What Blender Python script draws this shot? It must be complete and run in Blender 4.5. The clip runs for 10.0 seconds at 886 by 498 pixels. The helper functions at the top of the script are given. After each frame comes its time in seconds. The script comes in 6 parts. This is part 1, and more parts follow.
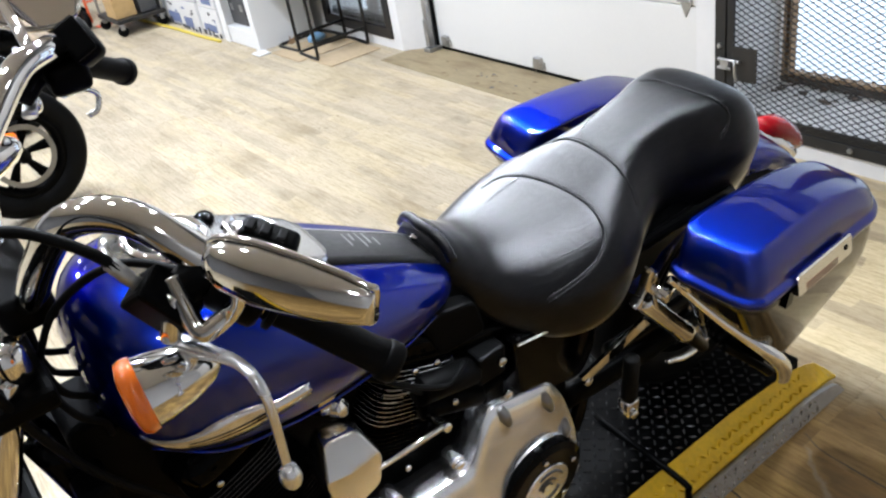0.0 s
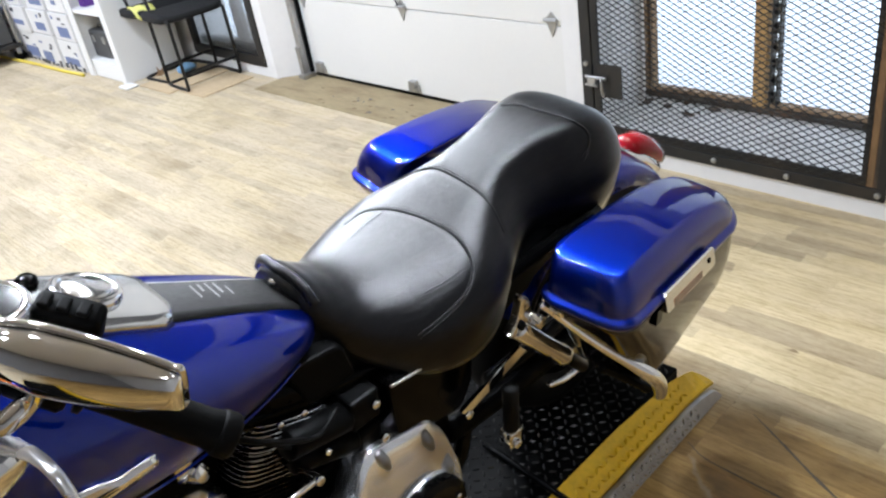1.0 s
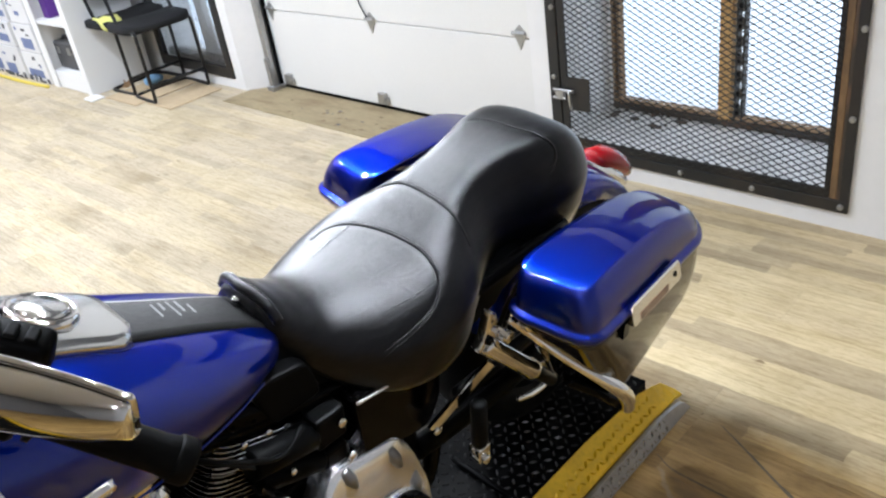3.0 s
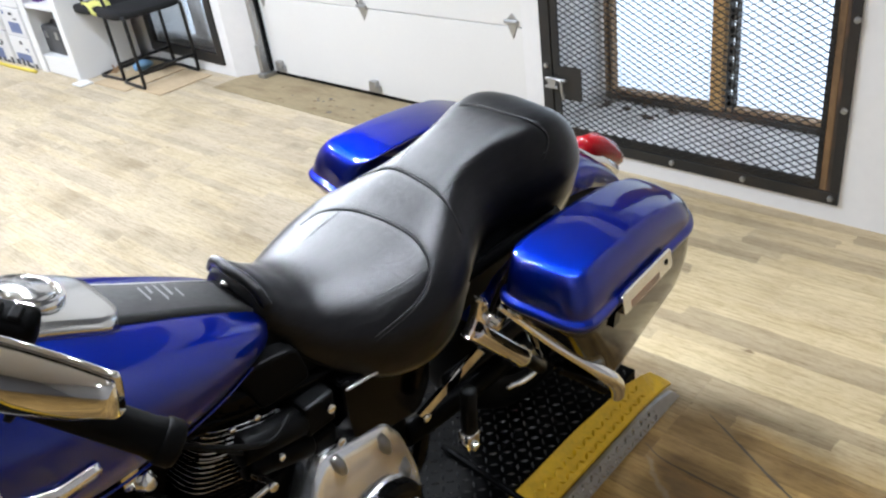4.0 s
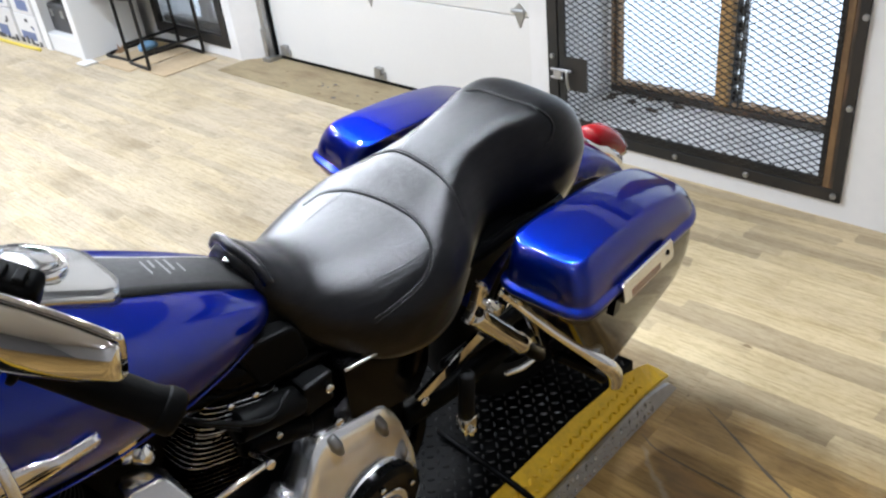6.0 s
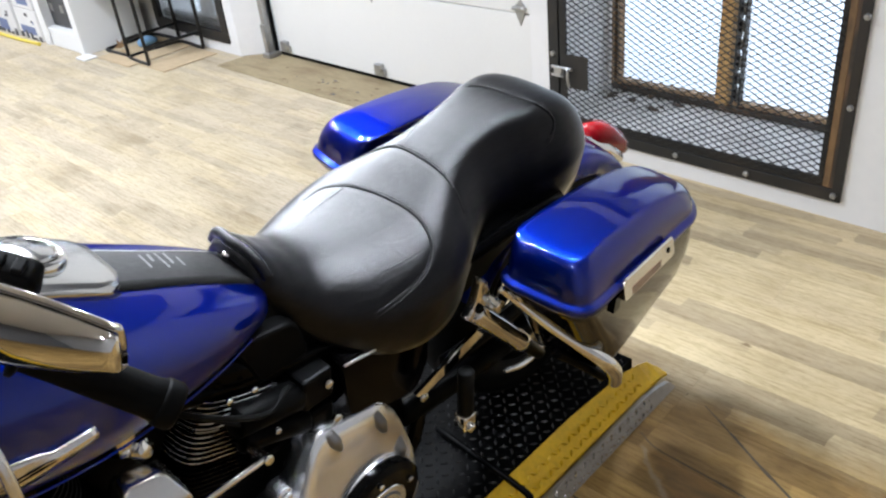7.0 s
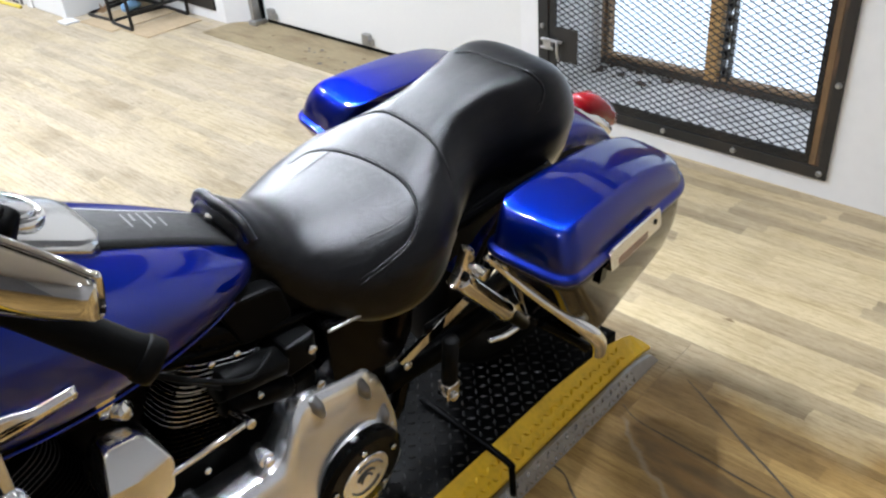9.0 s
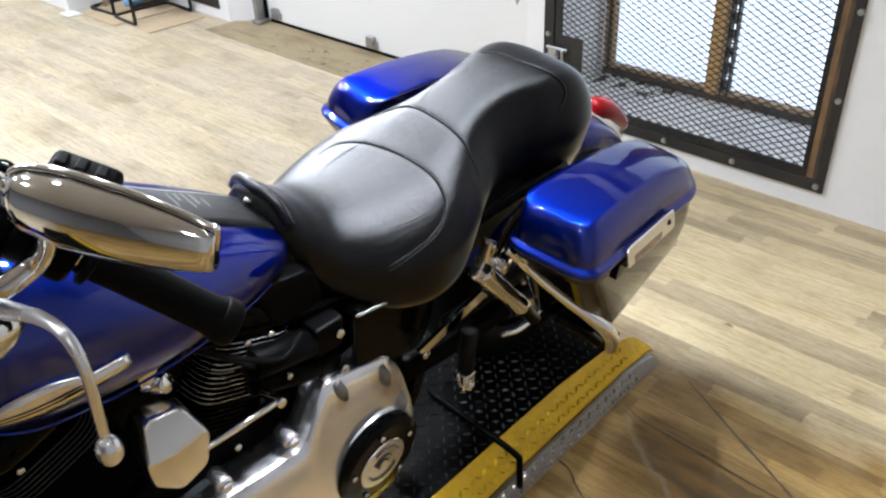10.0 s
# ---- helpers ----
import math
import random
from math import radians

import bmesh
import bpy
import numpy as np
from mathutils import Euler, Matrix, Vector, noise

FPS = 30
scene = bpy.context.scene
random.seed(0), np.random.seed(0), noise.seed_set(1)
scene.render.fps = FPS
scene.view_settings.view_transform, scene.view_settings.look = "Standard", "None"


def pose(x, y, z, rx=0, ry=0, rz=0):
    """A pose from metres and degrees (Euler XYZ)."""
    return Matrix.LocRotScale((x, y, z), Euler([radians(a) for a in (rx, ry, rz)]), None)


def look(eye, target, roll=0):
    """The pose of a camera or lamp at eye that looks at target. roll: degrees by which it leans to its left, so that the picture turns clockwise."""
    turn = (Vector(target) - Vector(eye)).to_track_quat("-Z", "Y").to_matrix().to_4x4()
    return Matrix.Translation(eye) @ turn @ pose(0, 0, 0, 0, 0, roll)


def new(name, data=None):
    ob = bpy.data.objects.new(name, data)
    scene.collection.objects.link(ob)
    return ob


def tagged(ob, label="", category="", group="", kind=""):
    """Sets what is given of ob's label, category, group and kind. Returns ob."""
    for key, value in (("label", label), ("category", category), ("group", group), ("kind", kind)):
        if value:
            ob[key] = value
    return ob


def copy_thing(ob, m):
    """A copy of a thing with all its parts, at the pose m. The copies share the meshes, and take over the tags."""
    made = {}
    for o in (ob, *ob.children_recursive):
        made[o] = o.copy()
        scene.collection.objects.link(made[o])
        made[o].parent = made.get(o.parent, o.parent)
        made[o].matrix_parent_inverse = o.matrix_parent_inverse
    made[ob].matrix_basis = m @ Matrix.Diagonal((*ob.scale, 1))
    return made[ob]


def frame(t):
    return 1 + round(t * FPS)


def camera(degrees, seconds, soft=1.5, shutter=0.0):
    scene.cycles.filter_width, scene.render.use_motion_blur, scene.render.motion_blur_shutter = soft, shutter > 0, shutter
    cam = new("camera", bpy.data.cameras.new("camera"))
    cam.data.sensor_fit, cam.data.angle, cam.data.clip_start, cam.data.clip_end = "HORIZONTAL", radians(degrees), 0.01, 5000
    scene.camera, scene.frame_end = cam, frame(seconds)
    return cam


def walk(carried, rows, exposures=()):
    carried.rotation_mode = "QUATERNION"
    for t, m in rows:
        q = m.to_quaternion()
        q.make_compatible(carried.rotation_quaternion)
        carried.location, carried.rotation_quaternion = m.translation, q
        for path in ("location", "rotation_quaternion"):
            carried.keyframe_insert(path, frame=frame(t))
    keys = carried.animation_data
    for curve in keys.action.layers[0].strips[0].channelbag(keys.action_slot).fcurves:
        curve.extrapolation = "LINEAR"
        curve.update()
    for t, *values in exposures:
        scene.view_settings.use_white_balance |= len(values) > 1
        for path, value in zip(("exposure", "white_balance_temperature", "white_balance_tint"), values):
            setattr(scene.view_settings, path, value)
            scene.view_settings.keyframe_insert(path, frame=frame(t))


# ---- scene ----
cam = camera(56.8, 10.0, soft=2.3)
PATH = [
    (0, (0.185, 0.1, 1.507), (1.11, 1.563, 0.507), -10.5),
    (0.5, (0.231, 0.106, 1.498), (1.274, 1.487, 0.495), -9.9),
    (1, (0.262, 0.11, 1.496), (1.395, 1.423, 0.499), -10.0),
    (1.5, (0.272, 0.111, 1.498), (1.435, 1.405, 0.512), -9.6),
    (2, (0.276, 0.111, 1.5), (1.46, 1.391, 0.52), -9.2),
    (2.5, (0.276, 0.109, 1.5), (1.466, 1.384, 0.521), -9.2),
    (4, (0.277, 0.114, 1.487), (1.473, 1.361, 0.48), -8.4),
    (4.5, (0.277, 0.115, 1.482), (1.477, 1.35, 0.464), -7.6),
    (5, (0.276, 0.114, 1.477), (1.472, 1.344, 0.45), -7.4),
    (5.5, (0.27, 0.113, 1.478), (1.459, 1.351, 0.452), -7.2),
    (7, (0.268, 0.117, 1.472), (1.455, 1.354, 0.442), -6.5),
    (7.5, (0.266, 0.12, 1.469), (1.449, 1.355, 0.432), -6.3),
    (8, (0.264, 0.12, 1.465), (1.438, 1.355, 0.419), -6.1),
    (8.5, (0.263, 0.119, 1.462), (1.429, 1.354, 0.406), -6.0),
    (9, (0.267, 0.122, 1.453), (1.454, 1.314, 0.37), -5.0),
    (9.5, (0.228, 0.134, 1.454), (1.397, 1.339, 0.367), -2.5),
    (10, (0.183, 0.139, 1.456), (1.404, 1.307, 0.388), -2.5),
]
walk(cam, [(t, look(eye, target, roll)) for t, eye, target, roll in PATH])

# ---- world and lights ----
world = bpy.data.worlds.new("world")
scene.world = world
world.use_nodes = True
wn = world.node_tree
sky = wn.nodes.new("ShaderNodeTexSky")
sky.sky_type, sky.sun_disc = "NISHITA", False
sky.sun_elevation, sky.sun_rotation = radians(40), radians(200)
wn.nodes["Background"].inputs[1].default_value = 0.08
wn.links.new(sky.outputs[0], wn.nodes["Background"].inputs[0])
scene.view_settings.exposure = 0.04


def area_lamp(name, m, power, size, colour, size_y=None):
    lamp = bpy.data.lights.new(name, "AREA")
    lamp.energy, lamp.size, lamp.color = power, size, colour
    lamp.shape = "DISK"
    if size_y:
        lamp.shape, lamp.size_y = "RECTANGLE", size_y
    ob = new(name, lamp)
    ob.matrix_world = m
    return ob


CEILING = 3.3
LAMP_COLOUR = (0.88, 0.95, 1.06)
FAR_COLOUR = (0.86, 0.95, 1.14)
# three are added as fill, at (0.9, 3.5), (-0.6, -1.2) and (1.7, -0.6)
LAMP_SPOTS = [(-1.6, 2.4, 30), (-0.4, 2.8, 30), (-1.2, 5.0, 90), (0.6, 4.8, 62), (0.9, 3.5, 74), (-0.8, 7.7, 75), (0.9, 7.7, 75), (0.1, 1.6, 14), (-0.6, -1.2, 16), (1.7, -0.6, 3)]
for lx, ly, power in LAMP_SPOTS:
    area_lamp("ceiling_lamp_light", look((lx, ly, CEILING - 0.09), (lx, ly, 0)), power, 0.20, FAR_COLOUR if ly > 3 else LAMP_COLOUR)
# spotlights added above and turned to the bike on the lift, to brighten it
ADDED_SPOTS = [(2.1, 2.6, 10), (1.8, 3.3, 14), (1.9, 3.9, 13), (1.85, 1.5, 5)]
for lx, ly, power in ADDED_SPOTS:
    area_lamp("added_spot_light", look((lx, ly, CEILING - 0.16), (1.0, 1.25, 0.8)), power, 0.14, LAMP_COLOUR).data.spread = radians(60)
# added fill: a narrow one on the seat, one washing the gate-side wall
area_lamp("seat_fill_light", look((1.75, 0.45, CEILING - 0.16), (0.95, 1.05, 0.8)), 7, 0.14, LAMP_COLOUR).data.spread = radians(30)
area_lamp("wall_fill_light", look((1.75, -0.35, CEILING - 0.16), (2.85, -0.60, 1.7)), 9, 0.14, LAMP_COLOUR).data.spread = radians(90)

# ---- materials ----


def material(name, colour, rough=0.5, metal=0.0, grain=0.0, scale=40.0, stain=0.0, stain_scale=3.0, bump=0.0, coat=0.0,
             stretch=(1, 1, 1), rough_var=0.0, per_piece=0.0, emission=0.0, stain_colour=None, transmission=0.0, ior=1.45, coat_rough=0.03, spec=0.5):
    m = bpy.data.materials.new(name)
    m.use_nodes = True
    nt = m.node_tree
    bsdf = nt.nodes["Principled BSDF"]
    bsdf.inputs["Base Color"].default_value = (*colour, 1)
    bsdf.inputs["Roughness"].default_value = rough
    bsdf.inputs["Metallic"].default_value = metal
    bsdf.inputs["Coat Weight"].default_value = coat
    bsdf.inputs["Coat Roughness"].default_value = coat_rough
    bsdf.inputs["Transmission Weight"].default_value = transmission
    bsdf.inputs["IOR"].default_value = ior
    bsdf.inputs["Specular IOR Level"].default_value = spec
    if emission:
        bsdf.inputs["Emission Color"].default_value = (*colour, 1)
        bsdf.inputs["Emission Strength"].default_value = emission
    if not (grain or stain or bump or rough_var or per_piece):
        return m
    coord = nt.nodes.new("ShaderNodeTexCoord")
    mapping = nt.nodes.new("ShaderNodeMapping")
    mapping.inputs["Scale"].default_value = stretch
    nt.links.new(coord.outputs["Object"], mapping.inputs[0])
    fine = nt.nodes.new("ShaderNodeTexNoise")
    fine.inputs["Scale"].default_value, fine.inputs["Detail"].default_value = scale, 6
    nt.links.new(mapping.outputs[0], fine.inputs[0])
    broad = nt.nodes.new("ShaderNodeTexNoise")
    broad.inputs["Scale"].default_value, broad.inputs["Detail"].default_value = stain_scale, 5
    nt.links.new(mapping.outputs[0], broad.inputs[0])

    def mix(a, b, fac):
        node = nt.nodes.new("ShaderNodeMix")
        node.data_type = "RGBA"
        for slot, value in ((6, a), (7, b), (0, fac)):
            if isinstance(value, (tuple, float)):
                node.inputs[slot].default_value = value
            else:
                nt.links.new(value, node.inputs[slot])
        return node.outputs[2]

    def ramp(src, lo, hi, top=1.0):
        node = nt.nodes.new("ShaderNodeMapRange")
        node.inputs[1].default_value, node.inputs[2].default_value, node.inputs[4].default_value = lo, hi, top
        nt.links.new(src, node.inputs[0])
        return node.outputs[0]

    base = (*colour, 1.0)
    dark = tuple(c * 0.55 for c in colour) + (1.0,)
    out = mix(base, dark, ramp(fine.outputs[0], 0.42, 0.68, grain))
    sc = (*stain_colour, 1.0) if stain_colour else tuple(c * 0.6 for c in colour) + (1.0,)
    out = mix(out, sc, ramp(broad.outputs[0], 0.46, 0.72, stain))
    if per_piece:
        info = nt.nodes.new("ShaderNodeObjectInfo")
        out = mix(out, tuple(c * 0.62 for c in colour) + (1.0,), ramp(info.outputs["Random"], 0.0, 1.0, per_piece))
    nt.links.new(out, bsdf.inputs["Base Color"])
    if rough_var:
        r = nt.nodes.new("ShaderNodeMapRange")
        r.inputs[1].default_value, r.inputs[2].default_value = 0.3, 0.7
        r.inputs[3].default_value, r.inputs[4].default_value = max(rough - rough_var, 0.02), rough + rough_var
        nt.links.new(broad.outputs[0], r.inputs[0])
        nt.links.new(r.outputs[0], bsdf.inputs["Roughness"])
    if bump:
        b = nt.nodes.new("ShaderNodeBump")
        b.inputs["Strength"].default_value, b.inputs["Distance"].default_value = bump, 0.002
        nt.links.new(fine.outputs[0], b.inputs["Height"])
        nt.links.new(b.outputs[0], bsdf.inputs["Normal"])
    return m


def wood_floor():
    """Weathered pale vinyl wood: long grain, sawn patches, dark knots; each plank has its own tone."""
    m = bpy.data.materials.new("plank_vinyl")
    m.use_nodes = True
    nt = m.node_tree
    bsdf = nt.nodes["Principled BSDF"]
    link, node = nt.links.new, nt.nodes.new
    coord, info = node("ShaderNodeTexCoord"), node("ShaderNodeObjectInfo")
    shift = node("ShaderNodeVectorMath")
    shift.operation = "MULTIPLY_ADD"
    shift.inputs[1].default_value, shift.inputs[2].default_value = (1, 1, 1), (0, 0, 0)
    link(coord.outputs["Object"], shift.inputs[0])
    off = node("ShaderNodeCombineXYZ")
    scale_r = node("ShaderNodeMath")
    scale_r.operation, scale_r.inputs[1].default_value = "MULTIPLY", 37.0
    link(info.outputs["Random"], scale_r.inputs[0])
    link(scale_r.outputs[0], off.inputs[2])
    link(off.outputs[0], shift.inputs[2])

    def noise_tex(scale, stretch, detail=6, rough=0.6):
        mp = node("ShaderNodeMapping")
        mp.inputs["Scale"].default_value = stretch
        link(shift.outputs[0], mp.inputs[0])
        n = node("ShaderNodeTexNoise")
        n.inputs["Scale"].default_value, n.inputs["Detail"].default_value, n.inputs["Roughness"].default_value = scale, detail, rough
        link(mp.outputs[0], n.inputs[0])
        return n.outputs[0]

    def ramp(src, stops):
        r = node("ShaderNodeValToRGB")
        r.color_ramp.elements[0].position, r.color_ramp.elements[0].color = stops[0][0], (*stops[0][1], 1)
        r.color_ramp.elements[1].position, r.color_ramp.elements[1].color = stops[-1][0], (*stops[-1][1], 1)
        for p, c in stops[1:-1]:
            r.color_ramp.elements.new(p).color = (*c, 1)
        link(src, r.inputs[0])
        return r.outputs[0]

    def mix(a, b, fac, kind="MIX"):
        n = node("ShaderNodeMix")
        n.data_type, n.blend_type = "RGBA", kind
        for slot, value in ((6, a), (7, b), (0, fac)):
            if isinstance(value, (tuple, float)):
                n.inputs[slot].default_value = value
            else:
                link(value, n.inputs[slot])
        return n.outputs[2]

    # printed strips: about 6 cm wide and 25 to 60 cm long, each with its own tone
    geo = node("ShaderNodeNewGeometry")
    wob = node("ShaderNodeTexNoise")
    wob.inputs["Scale"].default_value, wob.inputs["Detail"].default_value = 14.0, 3
    link(geo.outputs["Position"], wob.inputs[0])
    sep = node("ShaderNodeSeparateXYZ")
    link(geo.outputs["Position"], sep.inputs[0])

    def calc(kind, a, b=None, c=None):
        n = node("ShaderNodeMath")
        n.operation = kind
        for slot, value in enumerate((a, b, c)):
            if value is None:
                continue
            if isinstance(value, (int, float)):
                n.inputs[slot].default_value = value
            else:
                link(value, n.inputs[slot])
        return n.outputs[0]

    sx = calc("MULTIPLY_ADD", wob.outputs[0], 0.016, sep.outputs[0])
    strip = calc("FLOOR", calc("MULTIPLY", sx, 1 / 0.052))
    white = node("ShaderNodeTexWhiteNoise")
    white.noise_dimensions = "1D"
    link(strip, white.inputs["W"])
    sy = calc("MULTIPLY_ADD", white.outputs[0], 7.0, calc("MULTIPLY_ADD", wob.outputs[0], 0.06, sep.outputs[1]))
    cell = calc("FLOOR", calc("MULTIPLY", sy, 1 / 0.62))
    pair = node("ShaderNodeCombineXYZ")
    link(strip, pair.inputs[0])
    link(cell, pair.inputs[1])
    tone_r = node("ShaderNodeTexWhiteNoise")
    tone_r.noise_dimensions = "2D"
    link(pair.outputs[0], tone_r.inputs["Vector"])
    blotch = noise_tex(2.6, (1.6, 0.7, 1), 5)
    mixed = calc("MULTIPLY_ADD", tone_r.outputs[0], 0.14, calc("MULTIPLY_ADD", blotch, 0.30, 0.265))
    broad = ramp(mixed, [(0.22, (0.29, 0.240, 0.165)), (0.38, (0.46, 0.388, 0.275)), (0.46, (0.575, 0.492, 0.360)), (0.55, (0.64, 0.545, 0.370)), (0.70, (0.75, 0.660, 0.490))])
    grain = ramp(noise_tex(24, (5.0, 0.30, 1), 8, 0.7), [(0.36, (0.70, 0.66, 0.59)), (0.53, (1.0, 1.0, 1.0))])
    knots = ramp(noise_tex(9, (1.6, 0.8, 1), 3), [(0.24, (0.30, 0.24, 0.17)), (0.28, (1, 1, 1))])
    dirt = ramp(noise_tex(1.1, (1, 1, 1), 7, 0.65), [(0.34, (0.72, 0.68, 0.60)), (0.52, (1, 1, 1))])
    fleck = ramp(noise_tex(70, (3.0, 0.5, 1), 4, 0.7), [(0.36, (0.66, 0.62, 0.54)), (0.50, (1, 1, 1))])
    colour = mix(broad, grain, 0.9, "MULTIPLY")
    colour = mix(colour, fleck, 0.55, "MULTIPLY")
    colour = mix(colour, knots, 0.75, "MULTIPLY")
    colour = mix(colour, dirt, 0.8, "MULTIPLY")
    # a grimy lane beside the lift, and a patch where the print is worn through to a brown layer
    wn1 = node("ShaderNodeTexNoise")
    wn1.inputs["Scale"].default_value, wn1.inputs["Detail"].default_value, wn1.inputs["Roughness"].default_value = 5.0, 5, 0.55
    link(geo.outputs["Position"], wn1.inputs[0])

    def band(level, lo, hi, top):
        n = node("ShaderNodeMapRange")
        n.interpolation_type = "SMOOTHSTEP"
        n.inputs[1].default_value, n.inputs[2].default_value, n.inputs[4].default_value = lo, hi, top
        link(level, n.inputs[0])
        return n.outputs[0]

    # below y 1.75 strips gain contrast, and dimmer light is painted in
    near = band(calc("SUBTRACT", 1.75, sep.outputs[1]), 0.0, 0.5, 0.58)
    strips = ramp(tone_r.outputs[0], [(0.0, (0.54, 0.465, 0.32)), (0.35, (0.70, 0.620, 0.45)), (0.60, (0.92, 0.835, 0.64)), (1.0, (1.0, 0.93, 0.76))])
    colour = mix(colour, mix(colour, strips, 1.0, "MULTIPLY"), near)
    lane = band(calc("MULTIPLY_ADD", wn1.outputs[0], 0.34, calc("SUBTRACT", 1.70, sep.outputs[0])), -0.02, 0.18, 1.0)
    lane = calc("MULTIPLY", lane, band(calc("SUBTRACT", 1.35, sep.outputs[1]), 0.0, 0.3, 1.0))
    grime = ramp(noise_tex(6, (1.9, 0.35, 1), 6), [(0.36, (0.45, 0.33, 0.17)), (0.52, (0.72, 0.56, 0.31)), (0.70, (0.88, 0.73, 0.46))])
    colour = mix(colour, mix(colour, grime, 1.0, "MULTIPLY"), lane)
    # the print is worn through to a brown layer between the lift and a crack along the planks
    wx = band(calc("MULTIPLY_ADD", wn1.outputs[0], 0.10, calc("MULTIPLY_ADD", sep.outputs[1], 0.06, calc("SUBTRACT", 1.475, sep.outputs[0]))), 0.0, 0.012, 1.0)
    tear = calc("MULTIPLY_ADD", wn1.outputs[0], 0.16, calc("SUBTRACT", calc("MULTIPLY_ADD", sep.outputs[1], -0.826, sep.outputs[0]), 0.937))
    worn = calc("MULTIPLY", wx, band(tear, 0.0, 0.025, 0.9))
    worn = calc("MULTIPLY", worn, band(calc("MULTIPLY_ADD", wn1.outputs[0], 0.3, sep.outputs[1]), 0.15, 0.40, 1.0))
    # the torn edge of the print shows pale
    rim = calc("MULTIPLY", wx, band(calc("SUBTRACT", 0.015, calc("ABSOLUTE", calc("ADD", tear, 0.008))), 0.0, 0.014, 0.42))
    under = ramp(noise_tex(9, (1.4, 0.35, 1), 6), [(0.33, (0.10, 0.066, 0.028)), (0.48, (0.20, 0.125, 0.048)), (0.60, (0.33, 0.185, 0.058)), (0.75, (0.38, 0.27, 0.13))])
    colour = mix(colour, under, worn)
    colour = mix(colour, (0.46, 0.40, 0.30, 1.0), rim)
    tone = ramp(info.outputs["Random"], [(0.0, (0.94, 0.93, 0.91)), (1.0, (0.985, 0.98, 0.975))])
    colour = mix(colour, tone, 1.0, "MULTIPLY")
    link(colour, bsdf.inputs["Base Color"])
    rr = node("ShaderNodeMapRange")
    rr.inputs[3].default_value, rr.inputs[4].default_value = 0.40, 0.58
    bsdf.inputs["Specular IOR Level"].default_value = 0.32
    link(noise_tex(4, (1, 1, 1)), rr.inputs[0])
    link(rr.outputs[0], bsdf.inputs["Roughness"])
    b = node("ShaderNodeBump")
    b.inputs["Strength"].default_value, b.inputs["Distance"].default_value = 0.25, 0.0015
    link(noise_tex(22, (6.0, 0.35, 1), 8, 0.7), b.inputs["Height"])
    link(b.outputs[0], bsdf.inputs["Normal"])
    return m


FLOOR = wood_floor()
BLUE = material("blue_metallic_paint", (0.0002, 0.0150, 0.255), rough=0.34, metal=1.0, coat=1.0, coat_rough=0.02, grain=0.12, scale=900)
BLUE.node_tree.nodes["Principled BSDF"].inputs["Specular Tint"].default_value = (0.0, 0.02, 0.22, 1)
BLUE.node_tree.nodes["Principled BSDF"].inputs["Coat IOR"].default_value = 1.56
MIRRORGLASS = material("mirror_glass", (0.86, 0.84, 0.84), rough=0.02, metal=1.0)
CHROME = material("chrome", (0.78, 0.78, 0.78), rough=0.06, metal=1.0, rough_var=0.03)
SATINCHROME = material("satin_chrome", (0.80, 0.80, 0.80), rough=0.22, metal=1.0, rough_var=0.05)
WORNCHROME = material("worn_chrome", (0.60, 0.60, 0.59), rough=0.16, metal=1.0, rough_var=0.08, stain=0.3, stain_scale=14, grain=0.1)
ALU = material("polished_aluminium", (0.81, 0.82, 0.84), rough=0.22, metal=0.92, rough_var=0.1, grain=0.12, scale=60, bump=0.08)
DARKALU = material("dull_dark_aluminium", (0.22, 0.215, 0.21), rough=0.4, metal=1.0, grain=0.2)
DULLEDGE = material("dimmed_fin_edge", (0.045, 0.044, 0.043), rough=0.55, metal=0.6, grain=0.4)
LEATHER = material("black_leather", (0.003, 0.003, 0.0034), rough=0.37, spec=0.42, coat=0.0, coat_rough=0.42, grain=0.3, scale=420, bump=0.2, rough_var=0.10)


